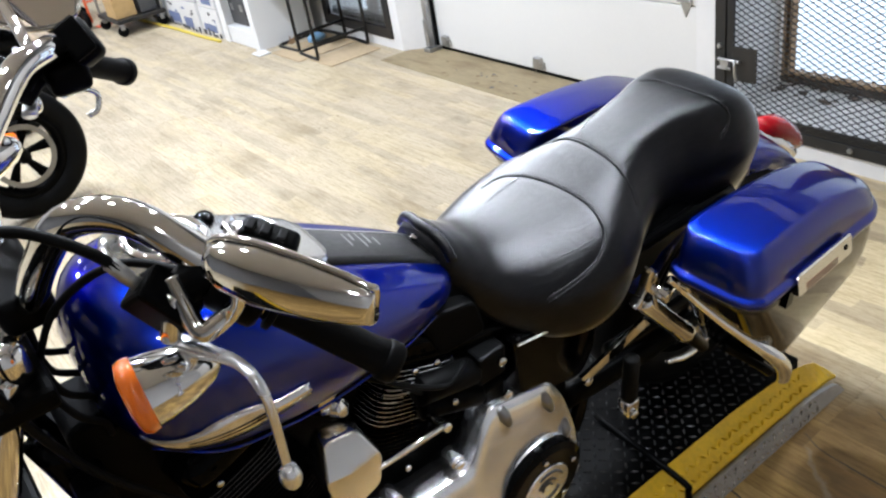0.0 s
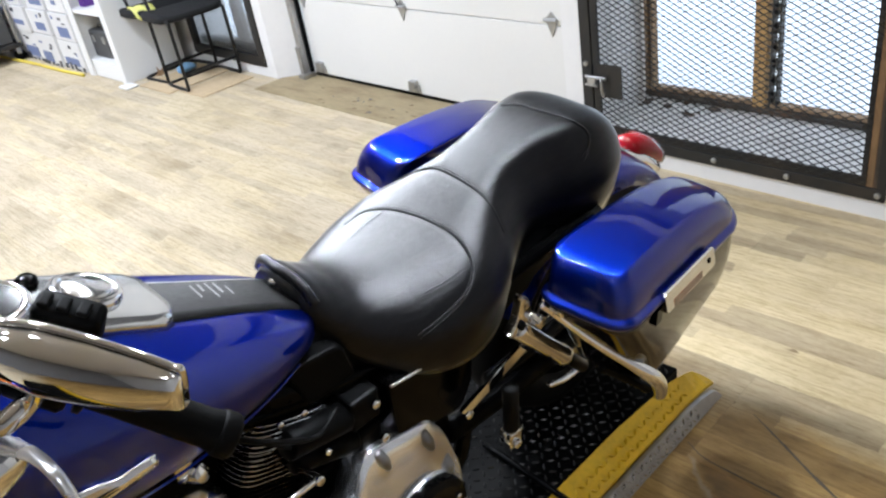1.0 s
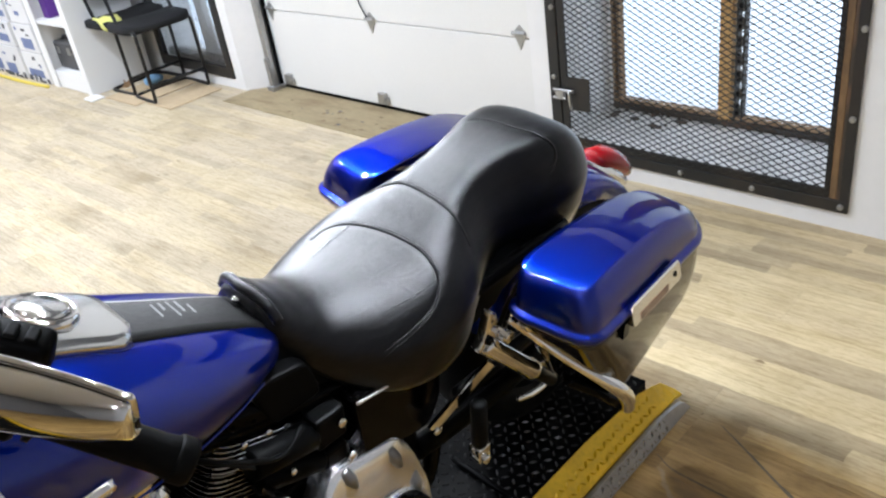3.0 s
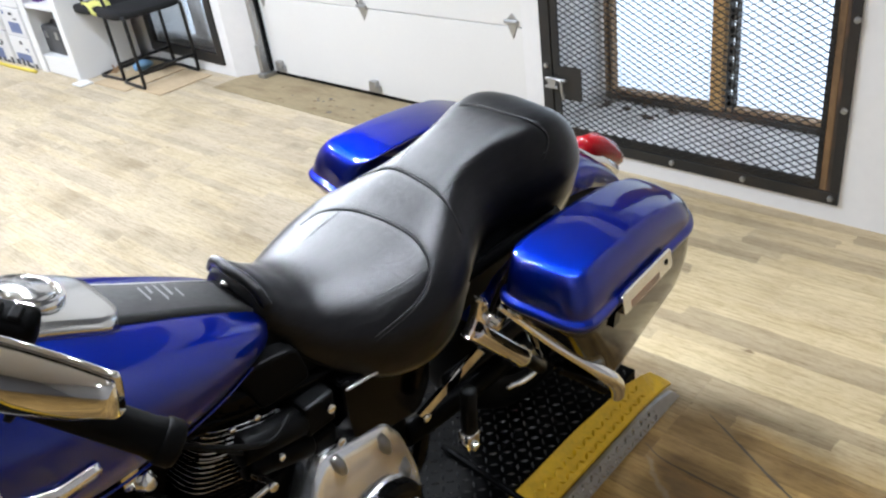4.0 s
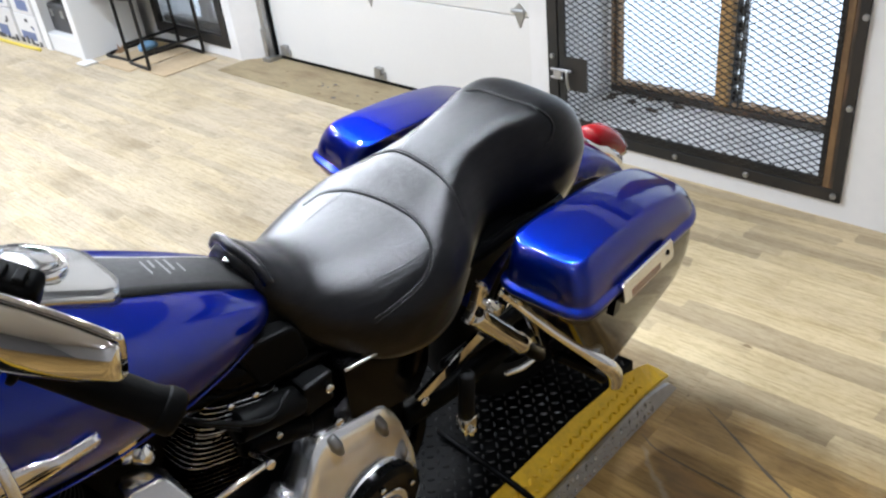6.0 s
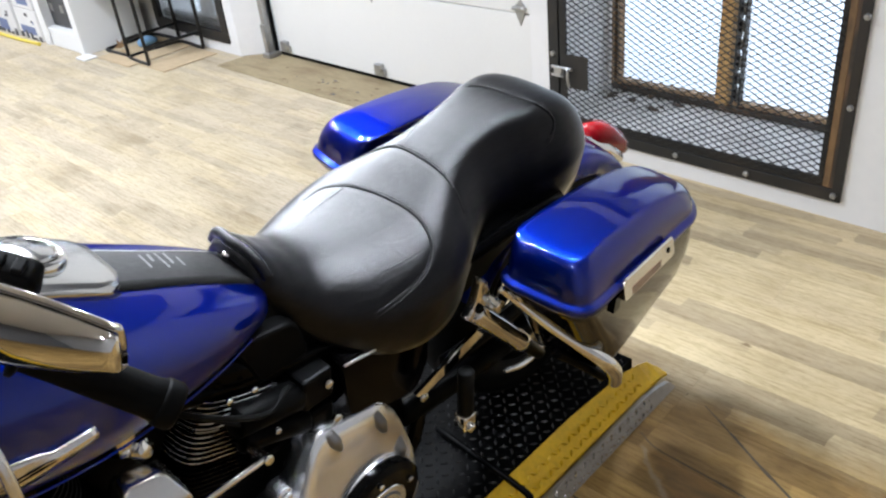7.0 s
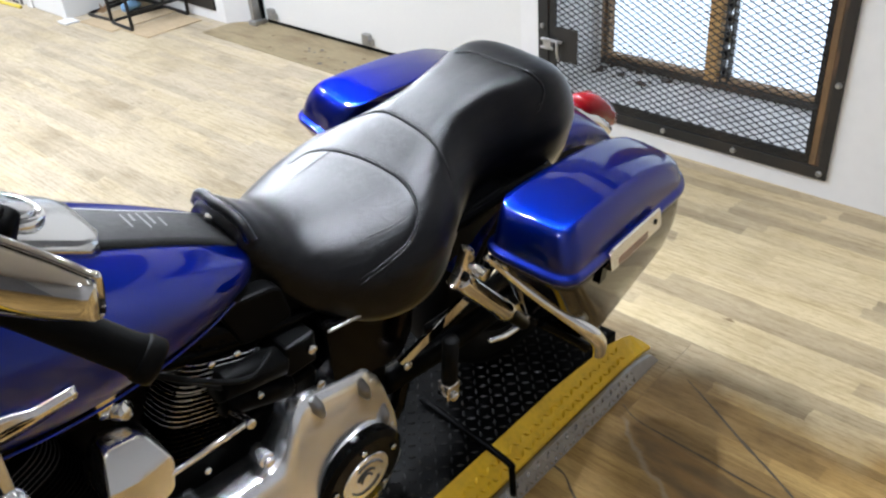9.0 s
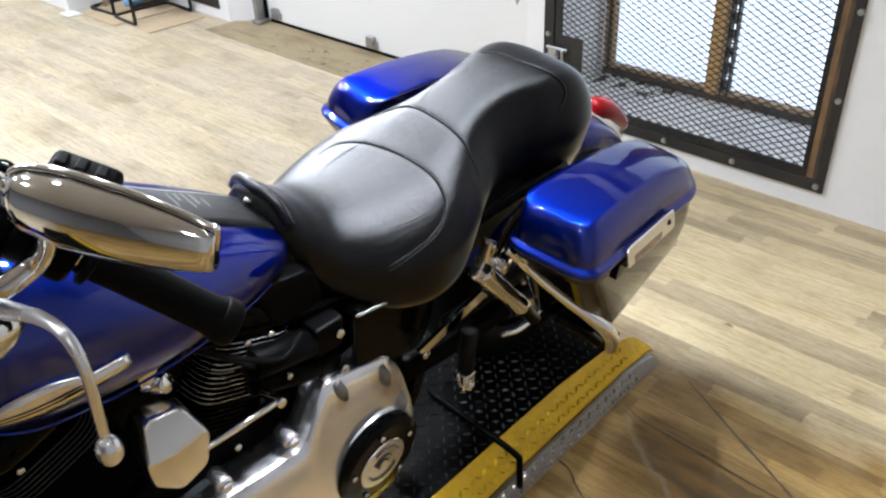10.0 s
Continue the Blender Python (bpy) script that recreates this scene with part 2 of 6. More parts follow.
def waxed(m, rough, ior):
    """Gives a dark material a tight waxy sheen with no wide haze: a Beckmann gloss over its base, by Fresnel."""
    nt = m.node_tree
    base = nt.nodes["Principled BSDF"]
    base.inputs["Specular IOR Level"].default_value = 0.0
    gloss, fres, blend = nt.nodes.new("ShaderNodeBsdfAnisotropic"), nt.nodes.new("ShaderNodeFresnel"), nt.nodes.new("ShaderNodeMixShader")
    gloss.distribution = "BECKMANN"
    gloss.inputs["Color"].default_value = (1, 1, 1, 1)
    fres.inputs["IOR"].default_value = ior
    vary = nt.nodes.new("ShaderNodeTexNoise")
    vary.inputs["Scale"].default_value, vary.inputs["Detail"].default_value = 9.0, 5
    span = nt.nodes.new("ShaderNodeMapRange")
    span.inputs[3].default_value, span.inputs[4].default_value = rough - 0.05, rough + 0.05
    nt.links.new(vary.outputs[0], span.inputs[0])
    nt.links.new(span.outputs[0], gloss.inputs["Roughness"])
    scuff, wear = nt.nodes.new("ShaderNodeTexNoise"), nt.nodes.new("ShaderNodeMapRange")
    scuff.inputs["Scale"].default_value, scuff.inputs["Detail"].default_value, scuff.inputs["Roughness"].default_value = 22.0, 9, 0.72
    wear.inputs[1].default_value, wear.inputs[2].default_value = 0.3, 0.7
    wear.inputs[3].default_value, wear.inputs[4].default_value = 0.74, 1.0
    nt.links.new(scuff.outputs[0], wear.inputs[0])
    nt.links.new(wear.outputs[0], gloss.inputs["Color"])
    for link in list(base.inputs["Normal"].links):
        nt.links.new(link.from_socket, gloss.inputs["Normal"])
    nt.links.new(fres.outputs[0], blend.inputs[0])
    nt.links.new(base.outputs[0], blend.inputs[1])
    nt.links.new(gloss.outputs[0], blend.inputs[2])
    nt.links.new(blend.outputs[0], nt.nodes["Material Output"].inputs["Surface"])


def wrinkled(m, scale, depth):
    """Adds slack folds below the fine grain."""
    nt = m.node_tree
    fold, lift = nt.nodes.new("ShaderNodeTexNoise"), nt.nodes.new("ShaderNodeBump")
    fold.inputs["Scale"].default_value, fold.inputs["Detail"].default_value, fold.inputs["Distortion"].default_value = scale, 5, 1.2
    lift.inputs["Strength"].default_value, lift.inputs["Distance"].default_value = 0.5, depth
    nt.links.new(fold.outputs[0], lift.inputs["Height"])
    grain_bump = next(n for n in nt.nodes if n.type == "BUMP" and n is not lift and n.outputs[0].links)
    nt.links.new(lift.outputs[0], grain_bump.inputs["Normal"])


wrinkled(LEATHER, 13.0, 0.0026)
waxed(LEATHER, 0.46, 1.32)
TRIM_LEATHER = material("black_console_leather", (0.008, 0.008, 0.008), rough=0.5, scale=400, bump=0.3, grain=0.2)
BAGSHELL = material("black_gloss_bag_shell", (0.005, 0.004, 0.004), rough=0.10, spec=0.5, coat=0.35, coat_rough=0.05, rough_var=0.04)
BAGSHELL.node_tree.nodes["Principled BSDF"].inputs["Coat IOR"].default_value = 1.6
GLOSS = material("black_gloss_enamel", (0.0012, 0.0012, 0.0012), rough=0.10, coat=0.0, spec=0.07, rough_var=0.05)
SATIN = material("black_satin_metal", (0.0012, 0.0012, 0.0012), rough=0.46, spec=0.05, rough_var=0.1, grain=0.2, scale=80)
waxed(TRIM_LEATHER, 0.5, 1.22)
RUBBER = material("black_rubber", (0.003, 0.003, 0.003), rough=0.6, spec=0.08, bump=0.2, scale=200)
RED = material("red_lens", (0.27, 0.004, 0.007), rough=0.22, spec=0.3, coat=0.15, grain=0.2, scale=60)
AMBER = material("amber_lens", (0.85, 0.17, 0.012), rough=0.15, coat=1.0, grain=0.15, scale=80)
REFLECTOR = material("amber_brown_reflector", (0.20, 0.055, 0.03), rough=0.2, coat=1.0, grain=0.2, scale=120)
EMBOSS = material("grey_embossed_print", (0.12, 0.12, 0.12), rough=0.5)
THREAD = material("dark_seam_thread", (0.008, 0.008, 0.008), rough=0.55)
PLATE = material("black_tread_plate", (0.002, 0.002, 0.002), rough=0.36, spec=0.05, stain=0.3, stain_scale=6, stain_colour=(0.010, 0.009, 0.008), grain=0.3, rough_var=0.12, scale=60)
BRIGHTLUG = material("scraped_steel_lugs", (0.86, 0.85, 0.83), rough=0.24, metal=0.95, grain=0.3)
YELLOW = material("yellow_safety_paint", (0.80, 0.50, 0.015), rough=0.5, stain=0.6, stain_scale=9, stain_colour=(0.50, 0.29, 0.02), grain=0.3, scale=90, bump=0.1)
LUGBLACK = material("rubbed_black_lugs", (0.010, 0.010, 0.010), rough=0.30, spec=0.45, grain=0.3)
STEEL = material("worn_steel_tread", (0.40, 0.39, 0.38), rough=0.36, metal=0.9, stain=0.5, stain_scale=8, grain=0.3, rough_var=0.12)
# darkened copies of the wall paint for unseen walls: a dim room as colour
DARKWALL = material("dark_unseen_wall", (0.16, 0.16, 0.165), rough=0.7, stain=0.2, stain_scale=1.6, bump=0.15, scale=25, grain=0.05)
DIMWALL = material("greyed_unseen_wall", (0.40, 0.40, 0.40), rough=0.7, stain=0.2, stain_scale=1.6, bump=0.15, scale=25, grain=0.05)
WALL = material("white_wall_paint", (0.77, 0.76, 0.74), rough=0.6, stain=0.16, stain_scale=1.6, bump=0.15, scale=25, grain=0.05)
DOOR = material("cream_door_paint", (0.73, 0.72, 0.685), rough=0.5, stain=0.10, stain_scale=1.2, bump=0.25, scale=120, grain=0.04)
CEIL = material("ceiling_paint", (0.60, 0.58, 0.55), rough=0.8, stain=0.1, stain_scale=1)
GALV = material("galvanised_steel", (0.45, 0.45, 0.44), rough=0.4, metal=0.9, stain=0.4, stain_scale=12, grain=0.2)
DARKSTEEL = material("dark_painted_steel", (0.016, 0.016, 0.0155), rough=0.5, stain=0.35, stain_scale=5, stain_colour=(0.06, 0.042, 0.028), grain=0.3, scale=60)
RUST = material("rusty_brown_steel", (0.42, 0.27, 0.15), rough=0.7, stain=0.6, stain_scale=7, stain_colour=(0.22, 0.13, 0.07), grain=0.5, bump=0.2)
WOODPOST = material("orange_brown_post", (0.68, 0.39, 0.14), rough=0.6, stain=0.5, stain_scale=6, stain_colour=(0.33, 0.17, 0.07), grain=0.3, scale=40, stretch=(3, 3, 0.3))
RUSTBAND = material("rusted_brown_angle", (0.21, 0.122, 0.055), rough=0.65, stain=0.9, stain_scale=16, stain_colour=(0.030, 0.024, 0.018), grain=0.5, scale=70, stretch=(1, 1, 0.35))
RUSTDARK = material("rust_stained_dark_steel", (0.05, 0.038, 0.028), rough=0.6, stain=0.7, stain_scale=9, stain_colour=(0.17, 0.09, 0.045), grain=0.4)
CONCRETE = material("grey_concrete", (0.80, 0.78, 0.75), rough=0.85, stain=0.4, stain_scale=4, stain_colour=(0.28, 0.26, 0.23), grain=0.3, scale=60, bump=0.3)
THRESH = material("worn_plywood_threshold", (0.34, 0.27, 0.155), rough=0.7, stain=0.7, stain_scale=5, stain_colour=(0.17, 0.115, 0.06), grain=0.4, scale=30, stretch=(3, 0.6, 1), bump=0.1)
JOINT = material("dark_floor_joint", (0.22, 0.16, 0.09), rough=0.8, grain=0.3)
FABRIC = material("black_chair_fabric", (0.006, 0.006, 0.0065), rough=0.85, grain=0.3, scale=300, bump=0.3)
CHAIRSTEEL = material("black_chair_tube", (0.006, 0.006, 0.006), rough=0.35, rough_var=0.05)
MELAMINE = material("white_melamine", (0.78, 0.78, 0.76), rough=0.45, stain=0.08, stain_scale=2)
CARTON = material("white_carton", (0.72, 0.71, 0.69), rough=0.7, stain=0.15, stain_scale=4, per_piece=0.15)
TAN = material("tan_plywood_box", (0.50, 0.33, 0.14), rough=0.7, grain=0.3, scale=20, stain=0.3)
ORANGE = material("orange_powder_coat", (0.75, 0.11, 0.03), rough=0.4, stain=0.2)
REDPAINT = material("red_enamel", (0.58, 0.03, 0.025), rough=0.4, stain=0.2)
BLUEGREY = material("blue_grey_print", (0.16, 0.20, 0.34), rough=0.7)
DAYLIGHT = material("daylight_behind_glass", (0.76, 0.87, 1.0), rough=1.0, emission=1.4)
GLASS = material("window_glass", (0.95, 0.97, 1.0), rough=0.0, transmission=1.0, ior=1.05)
LAMPGLOW = material("lamp_diffuser", (1.0, 0.97, 0.9), rough=0.6, emission=10.0)
YELLOWCLOTH = material("yellow_green_cloth", (0.74, 0.72, 0.22), rough=0.9, grain=0.3, scale=60)
TEAL = material("blue_cloth", (0.22, 0.40, 0.60), rough=0.9, grain=0.3)
BOARD = material("tan_cardboard", (0.55, 0.42, 0.26), rough=0.85, grain=0.25, scale=30, stain=0.3)
YELLOWHOSE = material("yellow_hose", (0.70, 0.55, 0.08), rough=0.5)
CASE = material("grey_plastic_case", (0.07, 0.07, 0.07), rough=0.55, grain=0.2)
PURPLE = material("purple_carton", (0.10, 0.03, 0.22), rough=0.6)

# ---- mesh helpers ----


def part(name, bm, mat, parent=None, label="", smooth=False, tm=None):
    if tm is not None:
        bm.transform(tm)
    bmesh.ops.recalc_face_normals(bm, faces=bm.faces[:])
    me = bpy.data.meshes.new(name)
    bm.to_mesh(me)
    bm.free()
    for p in me.polygons:
        p.use_smooth = smooth
    me.materials.append(mat)
    ob = new(name, me)
    if parent is not None:
        ob.parent = parent
    if label:
        tagged(ob, label)
    return ob


def thing(name, m=None, label="", category="", group="", kind=""):
    ob = new(name)
    ob.empty_display_size = 0.1
    if m is not None:
        ob.matrix_world = m
    return tagged(ob, label, category, group, kind)


def box(x0, x1, y0, y1, z0, z1, bevel=0.0, seg=2):
    bm = bmesh.new()
    bmesh.ops.create_cube(bm, size=1, matrix=Matrix.Translation(((x0 + x1) / 2, (y0 + y1) / 2, (z0 + z1) / 2)) @ Matrix.Diagonal((abs(x1 - x0), abs(y1 - y0), abs(z1 - z0), 1)))
    if bevel:
        bmesh.ops.bevel(bm, geom=bm.edges[:], offset=bevel, segments=seg, affect="EDGES", profile=0.5)
    return bm


def merge(*bms):
    out = bms[0]
    for b in bms[1:]:
        me = bpy.data.meshes.new("tmp")
        b.to_mesh(me)
        b.free()
        out.from_mesh(me)
        bpy.data.meshes.remove(me)
    return out


def smooth_path(points, per=8):
    """A Catmull-Rom line through the points."""
    p = [Vector(q) for q in points]
    p = [2 * p[0] - p[1]] + p + [2 * p[-1] - p[-2]]
    out = []
    for a, b, c, d in zip(p, p[1:], p[2:], p[3:]):
        for k in range(per):
            t = k / per
            out.append(0.5 * (2 * b + (c - a) * t + (2 * a - 5 * b + 4 * c - d) * t * t + (3 * b - a - 3 * c + d) * t ** 3))
    return out + [p[-2]]


def tube(points, radius, sides=12, per=8, smooth=True, flat=1.0):
    """A round bar along a line; radius is one number or one for each given point."""
    line = smooth_path(points, per) if smooth and len(points) > 2 else [Vector(q) for q in points]
    n = len(line)
    if isinstance(radius, (int, float)):
        radii = [radius] * n
    else:
        xs = np.linspace(0, 1, len(radius))
        radii = np.interp(np.linspace(0, 1, n), xs, radius).tolist()
    bm = bmesh.new()
    rings, up = [], None
    for i, q in enumerate(line):
        d = (line[min(i + 1, n - 1)] - line[max(i - 1, 0)]).normalized()
        if up is None:
            up = Vector((0, 0, 1)) if abs(d.z) < 0.9 else Vector((0, 1, 0))
        side = d.cross(up).normalized()
        up = side.cross(d).normalized()
        rings.append([bm.verts.new(q + radii[i] * (math.cos(a) * side + flat * math.sin(a) * up)) for a in (2 * math.pi * k / sides for k in range(sides))])
    for r, s in zip(rings, rings[1:]):
        for k in range(sides):
            bm.faces.new((r[k], r[(k + 1) % sides], s[(k + 1) % sides], s[k]))
    bm.faces.new(rings[0])
    bm.faces.new(rings[-1])
    return bm


def loft(rings, caps=True, closed=True):
    bm = bmesh.new()
    if (Vector(rings[0][0]) - Vector(rings[-1][0])).length < 1e-6:
        caps = False
    made = [[bm.verts.new(p) for p in ring] for ring in rings]
    n = len(made[0])
    for r, s in zip(made, made[1:]):
        for k in range(n if closed else n - 1):
            bm.faces.new((r[k], r[(k + 1) % n], s[(k + 1) % n], s[k]))
    if caps:
        bm.faces.new(made[0])
        bm.faces.new(made[-1])
    return bm


def revolve(profile, m=None, steps=32):
    """Turns a profile of (radius, height) round the z axis; m lays it in place."""
    rings = [[Vector((r * math.cos(a), r * math.sin(a), h)) for a in (2 * math.pi * k / steps for k in range(steps))] for r, h in profile]
    bm = loft(rings)
    if m is not None:
        bm.transform(m)
    return bm


def prism(outline, lo, hi, axis="y", bevel=0.0, seg=2):
    """An outline in the two other axes, drawn out from lo to hi along the axis."""
    def at(a, b, h):
        return {"x": (h, a, b), "y": (a, h, b), "z": (a, b, h)}[axis]
    bm = bmesh.new()
    a = [bm.verts.new(at(*q, lo)) for q in outline]
    b = [bm.verts.new(at(*q, hi)) for q in outline]
    n = len(a)
    for k in range(n):
        bm.faces.new((a[k], a[(k + 1) % n], b[(k + 1) % n], b[k]))
    bm.faces.new(a)
    bm.faces.new(b)
    bmesh.ops.recalc_face_normals(bm, faces=bm.faces[:])
    if bevel:
        bmesh.ops.bevel(bm, geom=bm.edges[:], offset=bevel, segments=seg, affect="EDGES", profile=0.5)
    return bm


def along(a, b):
    """The pose that lays the z axis from a to b."""
    return Matrix.Translation(a) @ (Vector(b) - Vector(a)).to_track_quat("Z", "Y").to_matrix().to_4x4()


def rod(a, b, r, sides=12):
    length = (Vector(b) - Vector(a)).length
    return revolve([(0.001, 0), (r * 0.92, 0), (r, r * 0.1), (r, length - r * 0.1), (r * 0.92, length), (0.001, length)], along(a, b), sides)


def bolt_head(at, to, r=0.008):
    return revolve([(0.0005, 0), (r, 0), (r, r * 0.6), (r * 0.75, r * 0.95), (0.0005, r)], along(at, to), 10)


def interp(xs, ys, x):
    """A smooth curve through the pairs."""
    n = len(xs)
    m = [(ys[min(i + 1, n - 1)] - ys[max(i - 1, 0)]) / (xs[min(i + 1, n - 1)] - xs[max(i - 1, 0)]) for i in range(n)]
    if x <= xs[0]:
        return ys[0]
    if x >= xs[-1]:
        return ys[-1]
    i = max(k for k in range(n - 1) if xs[k] <= x)
    h = xs[i + 1] - xs[i]
    t = (x - xs[i]) / h
    return ((2 * t ** 3 - 3 * t * t + 1) * ys[i] + (t ** 3 - 2 * t * t + t) * h * m[i] + (3 * t * t - 2 * t ** 3) * ys[i + 1] + (t ** 3 - t * t) * h * m[i + 1])


def structure(ob, label, category):
    return tagged(ob, label, category, kind="structure")


# ---- the room ----
# The garage wall runs from the gate to the far window, turned a little off the y axis.
WALL_BASE, WALL_TURN = Vector((2.853, 0.765, 0)), -1.46
WM = Matrix.Translation(WALL_BASE) @ Matrix.Rotation(radians(WALL_TURN), 4, "Z") @ Matrix.Translation((0, -0.765, 0))


def wbox(s0, s1, n0, n1, z0, z1, bevel=0.0):
    """A box by its stretch s along the garage wall, its depth n into it and its height."""
    return box(n0, n1, s0, s1, z0, z1, bevel)


WALL_TOP = CEILING
GATE = (0.93, 2.03, 0.11, 1.74)
DOORWAY = (2.19, 4.50, 2.75)
WIN2 = (4.61, 5.48, 0.085, 1.9)
DADO = 1.95
pieces = [
    wbox(-1.9, GATE[0] - 0.3, 0, 0.5, 0, DADO), wbox(GATE[0] - 0.3, GATE[0], 0, 0.12, 0, DADO), wbox(GATE[0], GATE[1], 0, 0.5, 0, GATE[2]), wbox(GATE[0], GATE[1], 0, 0.5, GATE[3], DADO),
    wbox(GATE[1], GATE[1] + 0.06, 0, 0.12, 0, DADO), wbox(GATE[1] + 0.06, DOORWAY[0], 0, 0.5, 0, DADO),
    wbox(DOORWAY[1], WIN2[0], 0, 0.3, 0, DADO), wbox(WIN2[0], WIN2[1], 0, 0.3, 0, WIN2[2]), wbox(WIN2[0], WIN2[1], 0, 0.3, WIN2[3], DADO),
    wbox(WIN2[1], 11.0, 0, 0.3, 0, DADO),
]
structure(part("wall_east", merge(*pieces), WALL, tm=WM), "white painted garage wall with a door and two barred windows", "wall")
# unseen band; its dark tone is deduced from the bike's reflections
upper = [wbox(-1.9, DOORWAY[0], 0, 0.5, DADO + 0.001, WALL_TOP), wbox(DOORWAY[0], DOORWAY[1], 0, 0.5, DOORWAY[2], WALL_TOP), wbox(DOORWAY[1], 11.0, 0, 0.3, DADO + 0.001, WALL_TOP)]
structure(part("wall_east_upper", merge(*upper), DARKWALL, tm=WM), "dark grey painted upper band of the garage wall", "wall")
structure(part("wall_north", box(-5.2, 3.6, 10.6, 10.8, 0, WALL_TOP), WALL), "plain white painted end wall of the garage", "wall")
# unseen south and west walls, toned down to darken what the bike reflects
structure(part("wall_south", box(-5.2, 3.4, -2.1, -1.9, 0, WALL_TOP), DIMWALL), "plain unseen wall behind the bikes, greyed to dim reflections", "wall")
structure(part("wall_west", box(-5.4, -5.2, -2.1, 10.8, 0, WALL_TOP), DARKWALL), "plain unseen long wall of the garage, darkened to dim reflections", "wall")
structure(part("ceiling", box(-5.4, 3.6, -2.1, 10.8, CEILING, CEILING + 0.15), CEIL), "plain grey ceiling of the garage", "ceiling")
floor = structure(part("floor", box(-5.4, 3.6, -2.1, 10.8, -0.12, -0.003), JOINT), "pale weathered wood-look plank floor", "floor")
strip_board = structure(part("threshold", box(-0.19, 0.2, DOORWAY[0] + 0.02, DOORWAY[1] - 0.02, -0.02, 0.004, 0.002), THRESH, tm=WM), "worn brown plywood strip before the garage door", "threshold")

random.seed(21)
for k in range(26):
    ps, pn, r = random.gauss(3.45, 0.28), random.uniform(-0.16, 0.06), random.uniform(0.004, 0.013)
    speck = bmesh.new()
    ring = [speck.verts.new((pn + r * random.uniform(0.6, 1.3) * math.cos(a), ps + 1.5 * r * random.uniform(0.6, 1.3) * math.sin(a), 0.0046)) for a in (2 * math.pi * j / 9 for j in range(9))]
    speck.faces.new(ring)
    part("oil_speck", speck, JOINT if k % 3 else CASE, strip_board, tm=WM)


def ceiling_light(x, y):
    t = thing("ceiling_light", Matrix.Translation((x, y, CEILING)), "round white ceiling lamp, out of view, lit", "lamp", "ceiling lamps")
    part("housing", revolve([(0.001, 0), (0.15, 0), (0.15, -0.045), (0.13, -0.05), (0.001, -0.05)]), MELAMINE, t, smooth=False)
    part("diffuser", revolve([(0.001, -0.052), (0.12, -0.052), (0.11, -0.07), (0.001, -0.078)]), LAMPGLOW, t, "glowing white diffuser", True)


for lx, ly, power in LAMP_SPOTS:
    ceiling_light(lx, ly)


# fixtures for the added spotlights; none of them is in view
def track_spot(x, y, aim=(1.0, 1.25, 0.8)):
    t = thing("track_spot", Matrix.Translation((x, y, CEILING)), "small white ceiling spotlight, added out of view, lit", "lamp", "track spotlights")
    part("stem", rod((0, 0, 0), (0, 0, -0.06), 0.008), MELAMINE, t)
    d = (Vector(aim) - Vector((x, y, CEILING - 0.16))).normalized()
    o = Vector((0, 0, -0.16))
    part("spot_head", revolve([(0.001, -0.13), (0.05, -0.12), (0.082, -0.03), (0.082, -0.008), (0.078, -0.02), (0.001, -0.02)], along(o, o + d), 20), MELAMINE, t, smooth=True)


for lx, ly, power in ADDED_SPOTS:
    track_spot(lx, ly)
track_spot(1.75, 0.45, (0.95, 1.05, 0.8))
track_spot(1.75, -0.35, (2.85, -0.60, 1.7))


def garage_door():
    d = structure(thing("door_1", WM), "cream sectional garage door, closed", "garage door")
    z, n0, n1 = 0.024, 0.145, 0.19
    heights = [0.46, 0.46, 0.46, 0.46, 0.46, 0.46]
    for h in heights:
        part("door_panel", wbox(DOORWAY[0] - 0.02, DOORWAY[1] - 0.22, n0, n1, z, z + h - 0.004, 0.004), DOOR, d)
        z += h
    part("bottom_seal", wbox(DOORWAY[0] - 0.02, DOORWAY[1] - 0.22, n0 + 0.004, n1 - 0.004, 0.005, 0.023), RUBBER, d, "black rubber seal")
    for s, zz in ((3.35, 0.495), (3.35, 0.955), (2.36, 0.507), (2.36, 0.967), (4.24, 0.495), (4.24, 0.955)):
        part("hinge", merge(prism([(s - 0.035, zz), (s, zz - 0.075), (s + 0.035, zz), (s, zz + 0.035)], n0 - 0.005, n0 + 0.002, "x"),
                                 rod((n0 - 0.012, s - 0.035, zz), (n0 - 0.012, s + 0.035, zz), 0.009)), GALV, d, "small galvanised hinge")
    for s in (3.35, 2.28, 4.20):
        part("bottom_bracket", merge(wbox(s - 0.04, s + 0.04, n0 - 0.02, n0 + 0.001, 0.036, 0.075, 0.003), wbox(s - 0.025, s + 0.025, n0 - 0.03, n0 + 0.001, 0.06, 0.10, 0.003)), GALV, d)
    part("cable", tube([(n0 - 0.01, 3.37, 0.50), (n0 - 0.02, 3.40, 0.60), (n0 - 0.012, 3.38, 0.75)], 0.004, 6), SATIN, d)
    part("track", merge(wbox(4.300, 4.312, 0.085, 0.143, 0.01, 2.7), wbox(4.312, 4.338, 0.085, 0.09, 0.01, 2.7), wbox(4.312, 4.338, 0.138, 0.143, 0.01, 2.7)), GALV, d, "galvanised guide track")
    part("track_foot", merge(wbox(4.27, 4.34, 0.05, 0.143, 0.004, 0.03, 0.003), wbox(4.30, 4.335, 0.07, 0.084, 0.03, 0.2, 0.003)), GALV, d)
    part("weather_strip", wbox(4.287, 4.294, 0.12, 0.143, 0.004, 2.7), RUBBER, d)


garage_door()
